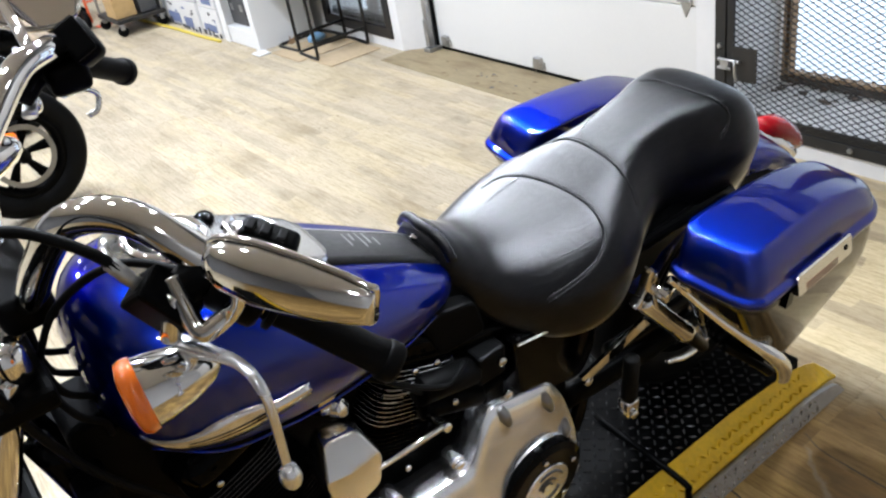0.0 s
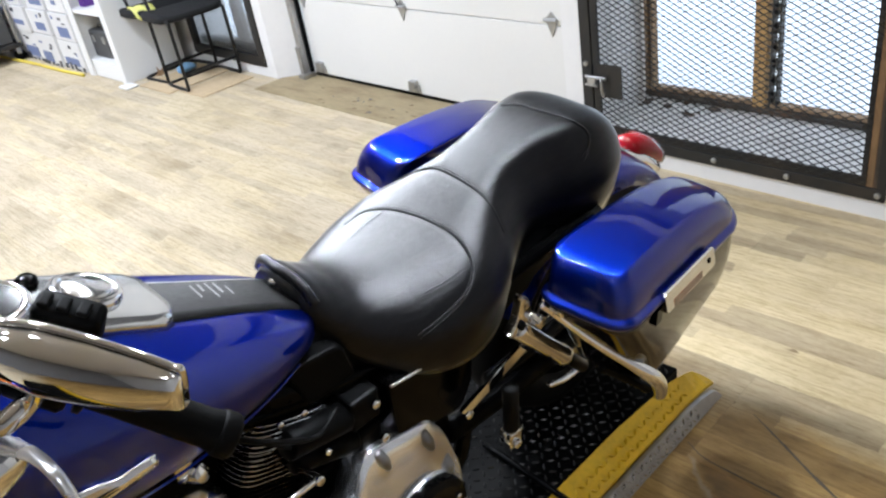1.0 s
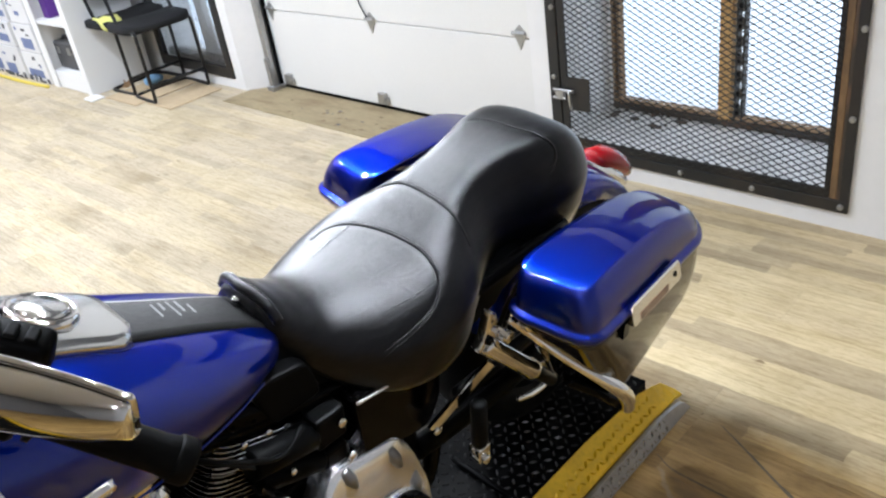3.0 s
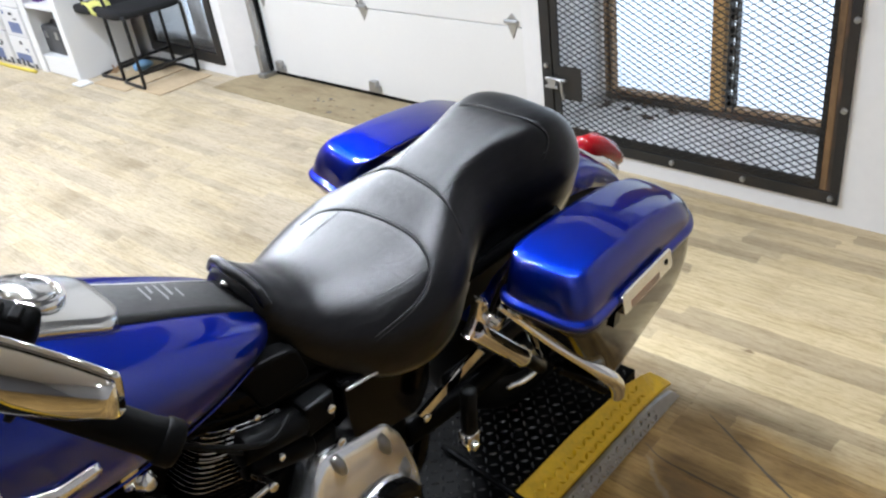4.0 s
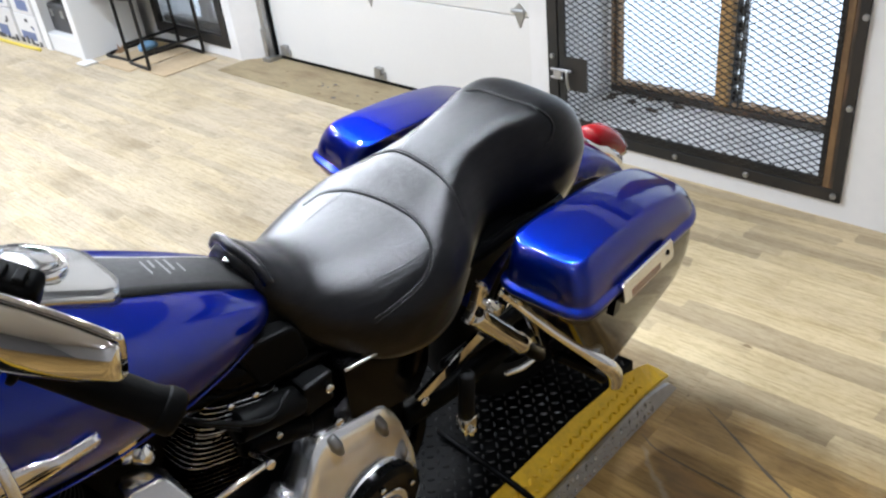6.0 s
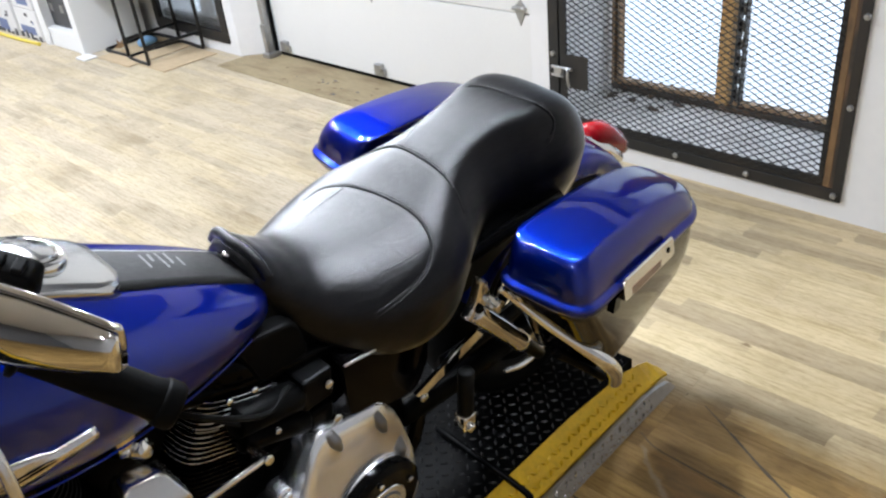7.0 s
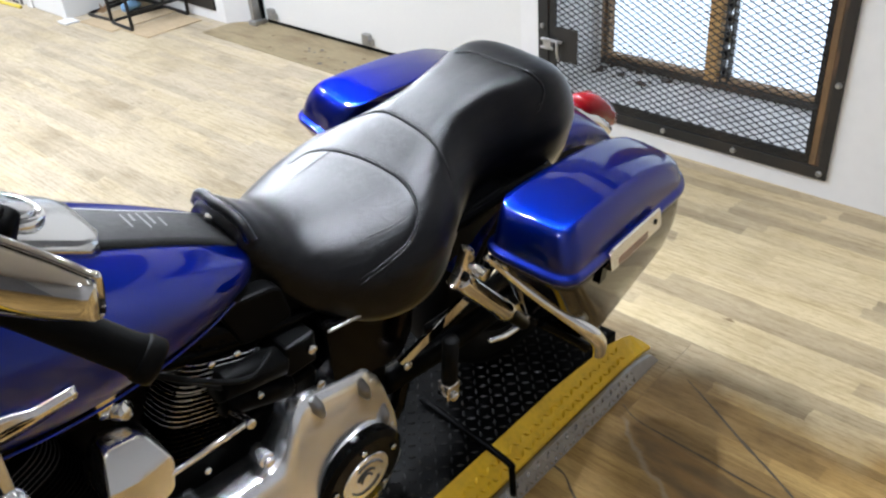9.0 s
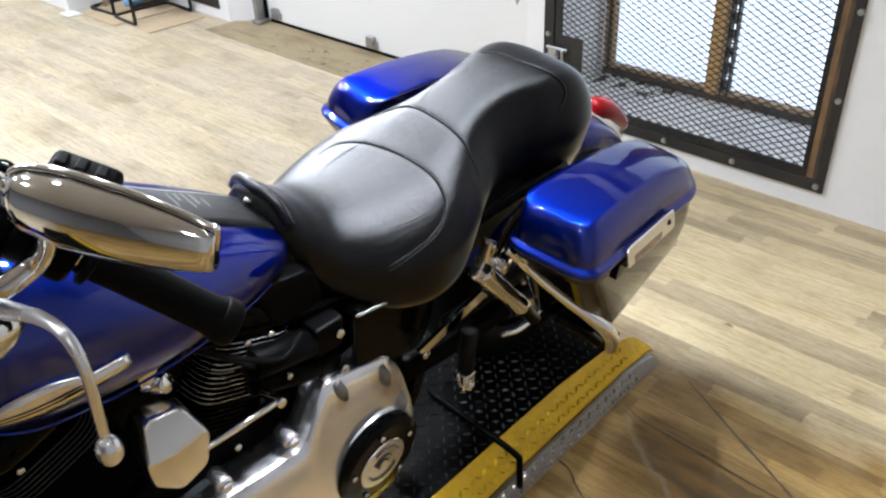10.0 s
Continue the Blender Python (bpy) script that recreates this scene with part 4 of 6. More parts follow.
def tank_patch(outline_fn, n_u, n_v, lift, thick, far=1.0):
    """A plate that follows the tank's top: outline_fn(s) gives u and the half width."""
    bm = bmesh.new()
    top, low = [], []
    for i in range(n_u + 1):
        u, half = outline_fn(i / n_u)
        across = [half * (2 * k / n_v - 1) * (far if 2 * k > n_v else 1.0) for k in range(n_v + 1)]
        top.append([bm.verts.new((u, v, tank_z(u, v) + lift)) for v in across])
        low.append([bm.verts.new((u, v * 1.04, tank_z(u, v * 1.04) + lift - thick)) for v in across])
    for g in (top, low):
        for i in range(n_u):
            for k in range(n_v):
                bm.faces.new((g[i][k], g[i][k + 1], g[i + 1][k + 1], g[i + 1][k]))
    for i in range(n_u):
        for k in (0, n_v):
            bm.faces.new((top[i][k], top[i + 1][k], low[i + 1][k], low[i][k]))
    for i in (0, n_u):
        for k in range(n_v):
            bm.faces.new((top[i][k], top[i][k + 1], low[i][k + 1], low[i][k]))
    return bm


def console_outline(s):
    u = 0.315 + 0.270 * s
    half = 0.076 * min(1.0, (s * 6) ** 0.5 + 0.35) * max(0.55, (1 - max(0.0, (s - 0.90) / 0.10) ** 2.5 * 0.5))
    return u, half


def strap_outline(s):
    u = 0.45 + 0.320 * s
    return u, 0.074 - 0.018 * min(1, s * 1.5)


part("console_strap", tank_patch(strap_outline, 16, 10, 0.006, 0.012, 0.62), TRIM_LEATHER, bike, "embossed black leather tank strap", True)
console = part("console", tank_patch(console_outline, 20, 10, 0.014, 0.016, 0.80), WORNCHROME, bike, "satin chrome tank console", True)
gu, gz = 0.505, tank_z(0.505, 0) + 0.016
GA = Matrix.Translation((gu, 0, gz)) @ Matrix.Rotation(radians(24), 4, "Y")
part("bezel", revolve([(0.046, -0.012), (0.044, 0.003), (0.039, 0.007), (0.034, 0.005), (0.033, 0.001), (0.001, 0.001)], GA), CHROME, console, smooth=True)
cap = part("fuel_cap", revolve([(0.031, 0.001), (0.031, 0.005), (0.026, 0.009), (0.001, 0.010)], GA), WORNCHROME, console, "round chrome fuel cap", True)
G2 = Matrix.Translation((0.392, 0, tank_z(0.392, 0) + 0.014)) @ Matrix.Rotation(radians(10), 4, "Y")
part("speedometer", revolve([(0.056, -0.006), (0.054, 0.004), (0.048, 0.007), (0.045, 0.004), (0.001, 0.004)], G2), CHROME, console, smooth=True)
part("speedometer_face", revolve([(0.0445, 0.0045), (0.001, 0.0055)], G2), GLOSS, console, "black glass dial")
part("ignition_switch", revolve([(0.014, 0), (0.014, 0.008), (0.010, 0.012), (0.001, 0.012)], Matrix.Translation((0.455, 0.035, tank_z(0.455, 0.035) + 0.013))), GLOSS, console, smooth=True)
for i, (u, v, w, h) in enumerate(((0.640, -0.004, 0.020, 0.004), (0.652, 0.006, 0.012, 0.005), (0.664, -0.002, 0.024, 0.004), (0.676, 0.004, 0.018, 0.005), (0.688, -0.006, 0.014, 0.004))):
    bm = bmesh.new()
    q = [bm.verts.new((u + du, v + dv, tank_z(u + du, v + dv) + 0.0078)) for du, dv in ((-h * 0.7, -w), (h * 0.2, -w * 0.8), (h * 0.8, w), (-h * 0.1, w * 0.9))]
    bm.faces.new(q)
    part("embossed_bar", bm, EMBOSS, bike, "plain grey bar of worn lettering")
part("strap_button", bolt_head((0.766, 0.004, tank_z(0.752, 0) + 0.004), (0.74, 0.0, 0.9), 0.0075), CHROME, bike, smooth=True)


def emblem():
    """A long chrome wing on the tank's left side with a plain dark bar for its lettering."""
    bm = bmesh.new()
    rows = []
    n = 24
    for i in range(n + 1):
        s = i / n
        u = 0.262 + (0.462 - 0.262) * s
        mid = 104 - 17 * s - 2 * math.sin(math.pi * s)
        half = 7.6 * (math.sin(math.pi * min(s * 1.15 + 0.06, 0.93))) ** 0.7
        rows.append([tank_point(u, radians(mid + half * (2 * k / 6 - 1))) + Vector((0, -0.004 - 0.006 * (1 - abs(2 * k / 6 - 1)), 0)) for k in range(7)])
    grid = [[bm.verts.new(p) for p in r] for r in rows]
    for a, b in zip(grid, grid[1:]):
        for k in range(6):
            bm.faces.new((a[k], a[k + 1], b[k + 1], b[k]))
    e = part("emblem", bm, SATINCHROME, tank, "winged chrome tank badge", True)
    sol = e.modifiers.new("thickness", "SOLIDIFY")
    sol.thickness = 0.004
    for lo, hi, off in ((0.12, 0.86, 0.32), (0.2, 0.75, -0.28)):
        bm = bmesh.new()
        ga = []
        for i in range(13):
            s = lo + (hi - lo) * i / 12
            u = 0.262 + 0.2 * s
            mid = 104 - 17 * s - 2 * math.sin(math.pi * s)
            half = 7.6 * (math.sin(math.pi * min(s * 1.15 + 0.06, 0.93))) ** 0.7
            ga.append([bm.verts.new(tank_point(u, radians(mid + half * (off + d))) + Vector((0, -0.0115, 0))) for d in (-0.07, 0.07)])
        for a, b in zip(ga, ga[1:]):
            bm.faces.new((a[0], a[1], b[1], b[0]))
        part("lettering_bar", bm, GLOSS, e, "plain dark bar of badge lettering")


emblem()


def outline_blend(corners, u_fillet):
    """A rounded closed outline through the corners (u, v)."""
    pts, n = [], len(corners)
    for i in range(n):
        p, a, b = Vector(corners[i]), Vector(corners[i - 1]), Vector(corners[(i + 1) % n])
        d1, d2 = (a - p), (b - p)
        r = min(u_fillet, d1.length * 0.45, d2.length * 0.45)
        q1, q2 = p + d1.normalized() * r, p + d2.normalized() * r
        for k in range(6):
            t = k / 5
            pts.append((1 - t) ** 2 * q1 + 2 * t * (1 - t) * p + t * t * q2)
    return pts


def densified(pts, extra=5):
    """Extra points on the straight runs between the rounded corners."""
    out, n = [], len(pts)
    for i, p in enumerate(pts):
        out.append(p)
        if i % 6 == 5:
            q = pts[(i + 1) % n]
            out.extend(p + (q - p) * (k + 1) / (extra + 1) for k in range(extra))
    return out


BAG = [(1.146, -0.200), (1.168, -0.378), (1.610, -0.348), (1.672, -0.305), (1.680, -0.200)]
BAG_CROWN = [(1.182, -0.200), (1.194, -0.330), (1.540, -0.322), (1.605, -0.285), (1.616, -0.200)]
BAG_FOOT = [(1.285, -0.200), (1.310, -0.362), (1.600, -0.346), (1.655, -0.305), (1.660, -0.200)]


def saddlebag(side, back=0.0):
    """side: -1 for the left bag, 1 for the right. A crowned lid with a lipped rim sits on a body that tapers below."""
    edge = densified(outline_blend(BAG, 0.050))
    shoulder = densified(outline_blend(BAG_CROWN, 0.038))
    lower = densified(outline_blend(BAG_FOOT, 0.045))
    centre = Vector((1.41, -0.27))

    def rim(u):
        return 0.634 - 0.07 * (u - 1.16)

    def crown(u):
        return interp([1.18, 1.28, 1.40, 1.50, 1.57, 1.62], [0.076, 0.086, 0.089, 0.082, 0.066, 0.050], u)

    def inset(pts, d):
        out, n = [], len(pts)
        for i, p in enumerate(pts):
            along_edge = (pts[(i + 1) % n] - pts[i - 1]).normalized()
            nrm = Vector((along_edge.y, -along_edge.x))
            if nrm.dot(centre - p) < 0:
                nrm = -nrm
            out.append(p + nrm * d)
        return out

    def flat(pts, dz):
        return [(p.x, -side * p.y, rim(p.x) + dz) for p in pts]

    lid_rings = [flat(inset(edge, 0.006), -0.014), flat(inset(edge, 0.0), -0.012), flat(inset(edge, -0.0035), -0.007), flat(inset(edge, -0.0035), -0.001), flat(inset(edge, 0.0), 0.004),
                 flat(inset(edge, 0.006), 0.0055), flat(inset(edge, 0.0075), 0.0075)]
    foot = inset(edge, 0.0085)
    steps = 12
    for i in range(steps + 1):
        a = math.pi / 2 * i / steps
        f, g = 1 - math.cos(a) ** (2 / 1.5), math.sin(a) ** (2 / 1.5)
        ring = []
        for p, q in zip(foot, shoulder):
            m = p + (q - p) * f
            ring.append((m.x, -side * m.y, rim(m.x) + 0.009 + (crown(q.x) - 0.009) * g))
        lid_rings.append(ring)
    for k in (0.9, 0.75, 0.5, 0.25, 0.05):
        lid_rings.append([(m.x, -side * m.y, rim(m.x) + crown(m.x) + 0.004 * (1 - k * k)) for m in (centre + (q - centre) * k for q in shoulder)])
    body_rings = []
    upper = inset(edge, 0.004)
    for t in (0.0, 0.08, 0.25, 0.45, 0.65, 0.82, 0.92, 0.97, 1.0):
        out = []
        for p, q in zip(upper, lower):
            if t == 1.0:
                q = centre + (q - centre) * 0.90
            m = p + (q - p) * t
            low = interp([1.28, 1.40, 1.52, 1.67], [0.382, 0.415, 0.452, 0.490], q.x)
            out.append((m.x, -side * (m.y - (0.007 * math.sin(math.pi * min(t, 0.95)) if p.y < -0.29 else 0)), rim(p.x) - 0.015 + (low - rim(p.x) + 0.015) * t))
        body_rings.append(out)
    set_back = Matrix.Translation((back, 0, -0.25 * back))
    body = part("saddlebag_body", loft(body_rings), BAGSHELL, bike, "black gloss hard saddlebag shell", True, set_back)
    part("saddlebag_lid", loft(lid_rings), BLUE, bike, "glossy blue hard saddlebag lid", True, set_back)

    def on_side(u, out, w):
        return Vector((u, -side * (-0.3655 + 0.068 * (u - 1.30) - out), w))

    shape = ((-0.004, -0.023), (-0.004, 0.019), (0.001, 0.022), (0.004, 0.020), (0.013, -0.019), (0.009, -0.023))
    bar = loft([[on_side(1.290 + 0.194 * t, dd + 0.006, 0.617 - 0.010 * t + dw * sz) for dd, dw in shape] for t, sz in ((0, 0.72), (0.02, 0.90), (0.05, 1.0), (0.95, 1.0), (0.98, 0.90), (1.0, 0.72))])
    mount = part("reflector_frame", bar, SATINCHROME, body, "chrome reflector frame", False, set_back)
    part("reflector", loft([[on_side(1.318 + 0.112 * t, dd + 0.006, 0.612 - 0.006 * t + dw) for dd, dw in ((0.0100, -0.016), (0.0070, 0.000), (0.0100, 0.0005), (0.0130, -0.0155))] for t in (0, 1)]), REFLECTOR, mount, "brown-amber reflector strip", False, set_back)
    part("reflector_latch", loft([[on_side(1.456 + 0.008 * t, dd + 0.006, 0.611 + dw) for dd, dw in ((0.0070, -0.004), (0.0055, 0.004), (0.0095, 0.004), (0.0110, -0.004))] for t in (0, 1)]), GLOSS, mount, "", False, set_back)
    part("latch_tab", loft([[on_side(1.270 + 0.020 * t, dd, 0.595 + dw) for dd, dw in ((-0.006, -0.016), (-0.006, 0.020), (0.010, 0.020), (0.010, -0.016))] for t in (0, 1)]), GLOSS, body, "", False, set_back)
    return body


saddlebag(-1)
saddlebag(1, 0.045)

# rear fender, tail lamp and wheels


def fender(cx, cz, r, half, a0, a1, n=28, lip=0.045):
    rings = []
    for i in range(n + 1):
        a = radians(a0 + (a1 - a0) * i / n)
        d = Vector((math.cos(a), 0, math.sin(a)))
        o = Vector((cx, 0, cz))
        row = [o + d * (r - lip) + Vector((0, -half, 0)), o + d * (r - 0.012) + Vector((0, -half, 0)), o + d * r + Vector((0, -half * 0.78, 0)), o + d * (r + 0.008) + Vector((0, -half * 0.35, 0)),
               o + d * (r + 0.009), o + d * (r + 0.008) + Vector((0, half * 0.35, 0)), o + d * r + Vector((0, half * 0.78, 0)), o + d * (r - 0.012) + Vector((0, half, 0)), o + d * (r - lip) + Vector((0, half, 0))]
        inner = [q - d * 0.004 for q in reversed(row)]
        rings.append(row + inner)
    return loft(rings)


for sd in (-1, 1):
    rs = part("rear_turn_signal", revolve([(0.001, 0), (0.014, 0.004), (0.020, 0.016), (0.022, 0.036), (0.001, 0.037)], along((1.785, sd * 0.112, 0.480), (1.85, sd * 0.116, 0.470)), 20), CHROME, bike, smooth=True)
    part("signal_lens", revolve([(0.021, 0.037), (0.020, 0.045), (0.012, 0.050), (0.001, 0.051)], along((1.785, sd * 0.112, 0.480), (1.85, sd * 0.116, 0.470)), 20), AMBER, rs, "amber lens", True)
    part("signal_stalk", rod((1.775, sd * 0.05, 0.485), (1.79, sd * 0.10, 0.480), 0.008), CHROME, rs, smooth=True)
part("rear_fender", fender(1.52, 0.315, 0.335, 0.098, 155, 5), BLUE, bike, "blue rear mudguard", True)
part("front_fender", fender(-0.07, 0.32, 0.345, 0.085, 165, 20), BLUE, bike, "blue front mudguard", True)
tail = part("tail_lamp", loft([[(u, hw * math.cos(a), zc + hh * math.sin(a)) for a in (2 * math.pi * k / 20 for k in range(20))] for u, hw, zc, hh in
                               ((1.735, 0.026, 0.596, 0.014), (1.75, 0.038, 0.592, 0.026), (1.80, 0.044, 0.570, 0.037), (1.845, 0.044, 0.540, 0.038), (1.87, 0.038, 0.522, 0.030), (1.882, 0.024, 0.514, 0.018))]), RED, bike, "red tail lamp lens", True)
part("tail_lamp_base", loft([[(u, hw * math.cos(a), zc + hh * math.sin(a)) for a in (2 * math.pi * k / 20 for k in range(20))] for u, hw, zc, hh in
                             ((1.69, 0.018, 0.596, 0.010), (1.72, 0.036, 0.582, 0.022), (1.77, 0.048, 0.556, 0.032), (1.82, 0.047, 0.522, 0.033), (1.85, 0.040, 0.500, 0.028))]), CHROME, bike, "chrome tail lamp base", True)


def wheel(cx, cz, r, half, parent, spokes=5):
    m = Matrix.Translation((cx, 0, cz)) @ Matrix.Rotation(radians(90), 4, "X")
    prof = [(r * 0.64, -half * 0.75), (r * 0.80, -half), (r * 0.92, -half * 0.9), (r * 0.985, -half * 0.5), (r, 0), (r * 0.985, half * 0.5), (r * 0.92, half * 0.9), (r * 0.80, half), (r * 0.64, half * 0.75)]
    w = part("wheel", revolve([(r * 0.55, -half * 0.7), (r * 0.65, -half * 0.78), (r * 0.65, half * 0.78), (r * 0.55, half * 0.7), (r * 0.55, -half * 0.7)], m, 48), SATIN, parent, "black cast wheel rim", True)
    part("tyre", revolve(prof + [prof[0]], m, 48), RUBBER, w, smooth=True)
    part("hub", revolve([(0.001, -half * 0.9), (0.036, -half * 0.9), (0.034, 0), (0.036, half * 0.9), (0.001, half * 0.9)], m, 24), SATIN, w, smooth=True)
    for k in range(spokes):
        a = 2 * math.pi * k / spokes
        for off in (-0.10, 0.10):
            part("spoke", rod((cx + 0.04 * math.cos(a), 0, cz + 0.04 * math.sin(a)), (cx + r * 0.62 * math.cos(a + off), 0, cz + r * 0.62 * math.sin(a + off)), 0.013, 8), SATIN, w)
    part("brake_disc", revolve([(0.122, half * 0.95), (0.146, half * 0.95), (0.146, half * 0.95 + 0.005), (0.122, half * 0.95 + 0.005), (0.122, half * 0.95)], m, 40), DARKALU, w, "dull drilled brake disc")
    return w


wheel(1.52, 0.315, 0.31, 0.085, bike)
wheel(-0.07, 0.32, 0.315, 0.062, bike)
part("drive_pulley", revolve([(0.06, 0.095), (0.125, 0.095), (0.13, 0.100), (0.13, 0.112), (0.125, 0.118), (0.06, 0.118), (0.06, 0.095)], Matrix.Translation((1.52, 0, 0.315)) @ Matrix.Rotation(radians(90), 4, "X"), 40), ALU, bike, smooth=False)

# frame, swingarm, engine
for y in (-0.10, 0.10):
    part("swingarm", tube([(1.02, y, 0.30), (1.25, y * 1.1, 0.29), (1.54, y * 1.15, 0.30)], 0.022, 10, flat=1.3), SATIN, bike, smooth=True)
    part("frame_rail", tube([(0.25, y * 0.5, 0.80), (0.55, y * 0.8, 0.68), (0.85, y * 0.9, 0.60), (1.10, y, 0.60), (1.45, y * 1.2, 0.62)], 0.017, 10), GLOSS, bike, smooth=True)
    part("down_tube", tube([(0.16, y * 0.3, 0.80), (0.24, y * 0.8, 0.45), (0.32, y, 0.17), (0.60, y, 0.12), (1.0, y, 0.16), (1.08, y, 0.30)], 0.018, 10), GLOSS, bike, smooth=True)
part("crankcase", prism(outline_blend([(0.36, 0.22), (0.40, 0.42), (0.55, 0.46), (0.80, 0.46), (1.02, 0.42), (1.04, 0.24), (0.90, 0.15), (0.50, 0.14)], 0.05), -0.10, 0.12, "y", 0.01), SATIN, bike, "black engine and gearbox case")


def cylinder_block(cu, cw, tilt, bare, bright, coat_black):
    m = Matrix.Translation((cu, 0.0, cw)) @ Matrix.Rotation(radians(tilt), 4, "Y")

    def shape(a, b, h, p=5.0):
        out = []
        for k in range(36):
            t = 2 * math.pi * k / 36
            c, s = math.cos(t), math.sin(t)
            out.append((a * math.copysign(abs(c) ** (2 / p), c), b * math.copysign(abs(s) ** (2 / p), s), h))
        return out
    barrel = part("cylinder", loft([shape(0.058, 0.075, -0.10), shape(0.058, 0.075, 0.13)]), SATIN, bike, "black finned engine cylinder", True)
    barrel.data.transform(m)
    for k in range(21):
        h = -0.085 + k * 0.0092
        grow = 0.90 if k < 15 else 0.94
        fin = part("fin", loft([shape(0.080 * grow, 0.112 * grow, h), shape(0.083 * grow, 0.115 * grow, h + 0.0008), shape(0.083 * grow, 0.115 * grow, h + 0.0024), shape(0.080 * grow, 0.112 * grow, h + 0.0032)]), coat_black, barrel)
        fin.data.transform(m)
        if k < bare:
            continue
        edge = part("fin_edge", loft([shape(0.0835 * grow, 0.1155 * grow, h + 0.0010), shape(0.0843 * grow, 0.1163 * grow, h + 0.0014), shape(0.0843 * grow, 0.1163 * grow, h + 0.0019), shape(0.0835 * grow, 0.1155 * grow, h + 0.0023)]), bright, barrel, "bare machined fin edge")
        edge.data.transform(m)
    cover = part("rocker_cover", loft([shape(0.072, 0.10, 0.112, 4), shape(0.077, 0.104, 0.120, 4), shape(0.074, 0.10, 0.148, 4), shape(0.055, 0.08, 0.160, 4)]), GLOSS, bike, "black rocker cover", True)
    cover.data.transform(m)


cylinder_block(0.650, 0.535, 22, 8, ALU, GLOSS)
# the front cylinder lies in shade: darker copies of the fin materials paint that in
cylinder_block(0.40, 0.55, -22, 15, DULLEDGE, SATIN)

# chrome horn cover between the cylinders
HORN = outline_blend([(0.456, 0.582), (0.480, 0.634), (0.535, 0.628), (0.557, 0.580), (0.546, 0.520), (0.500, 0.502), (0.462, 0.540)], 0.012)
horn_rings = []
for sc, v in ((1.0, -0.105), (1.0, -0.150), (0.995, -0.158), (0.98, -0.164), (0.955, -0.168), (0.92, -0.170), (0.9, -0.1702), (0.5, -0.1715), (0.05, -0.172)):
    horn_rings.append([(0.504 + (q.x - 0.504) * sc, v + (0.80 if q.y > 0.590 else 0.05) * (q.y - 0.590) * sc * (v < -0.12), 0.583 + (q.y - 0.583) * sc) for q in HORN])
part("horn_cover", loft(horn_rings), SATINCHROME, bike, "chrome horn cover", True)
part("horn_bracket", merge(rod((0.505, -0.10, 0.66), (0.515, -0.105, 0.70), 0.016), rod((0.50, -0.06, 0.63), (0.53, -0.12, 0.66), 0.014)), CHROME, bike, smooth=True)
part("shift_rod", merge(rod((0.545, -0.168, 0.553), (0.672, -0.172, 0.556), 0.0055), rod((0.672, -0.18, 0.556), (0.672, -0.13, 0.54), 0.008)), CHROME, bike, "thin chrome shift rod", True)

# primary drive cover
PRIM = outline_blend([(0.36, 0.33), (0.40, 0.385), (0.58, 0.396), (0.724, 0.386), (0.766, 0.466), (0.788, 0.486), (0.928, 0.456), (0.960, 0.402), (0.982, 0.31), (0.985, 0.20), (0.91, 0.135), (0.80, 0.14), (0.60, 0.19), (0.42, 0.23), (0.36, 0.27)], 0.020)
pc = Vector((0.72, 0.30))
prim_rings = []
for sc, v in ((1.0, -0.105), (1.0, -0.160), (1.0, -0.1602), (0.992, -0.169), (0.980, -0.174), (0.979, -0.1742), (0.86, -0.182), (0.6, -0.188), (0.05, -0.190)):
    prim_rings.append([(pc.x + (q.x - pc.x) * sc, v + 0.16 * (q.y - pc.y) * sc * (v < -0.12), pc.y + (q.y - pc.y) * sc) for q in PRIM])
prim = part("primary_cover", loft(prim_rings), ALU, bike, "polished aluminium primary cover", True)
DC = Matrix.Translation((0.868, -0.170, 0.256)) @ Matrix.Rotation(radians(90), 4, "X")
part("derby_ring", revolve([(0.104, -0.02), (0.103, 0.008), (0.101, 0.013), (0.001, 0.014)], DC, 48), ALU, prim, smooth=False)
derby = part("derby_cover", revolve([(0.099, 0.013), (0.098, 0.030), (0.086, 0.037), (0.001, 0.038)], DC, 48), GLOSS, prim, "black round clutch cover")
part("derby_badge", revolve([(0.055, 0.038), (0.054, 0.040), (0.001, 0.0405)], DC, 40), ALU, derby, "worn silver badge disc")
for i, (r0, a0, a1) in enumerate(((0.036, 200, 330), (0.022, 30, 160), (0.040, 20, 120), (0.012, 0, 200))):
    arc = [DC @ Vector((r0 * math.cos(radians(a)), r0 * math.sin(radians(a)), 0.041)) for a in np.linspace(a0, a1, 9)]
    part("badge_relief", tube(arc, 0.0022, 6, smooth=False), DARKSTEEL, derby)
for k in range(5):
    a = 2 * math.pi * (k + 0.3) / 5
    part("screw", bolt_head(DC @ Vector((0.073 * math.cos(a), 0.073 * math.sin(a), 0.037)), DC @ Vector((0.073 * math.cos(a), 0.073 * math.sin(a), 0.2)), 0.006), CHROME, derby, smooth=True)
# the pockets' shade is given by darker metal laid on the cover
for u, w, ru, rw in ((0.806, 0.470, 0.010, -0.034), (0.905, 0.440, 0.008, -0.036), (0.946, 0.352, -0.006, -0.034)):
    a, b = Vector((u, -0.170 + 0.16 * (w - 0.30), w)), Vector((u + ru, -0.184 + 0.16 * (w + rw - 0.30), w + rw))
    part("bolt_pocket", tube([a, (a + b) / 2 + Vector((0, -0.004, 0)), b], [0.011, 0.012, 0.006], 10, 4), DARKALU, prim, "bolt pocket, its shade given as dark metal", True)
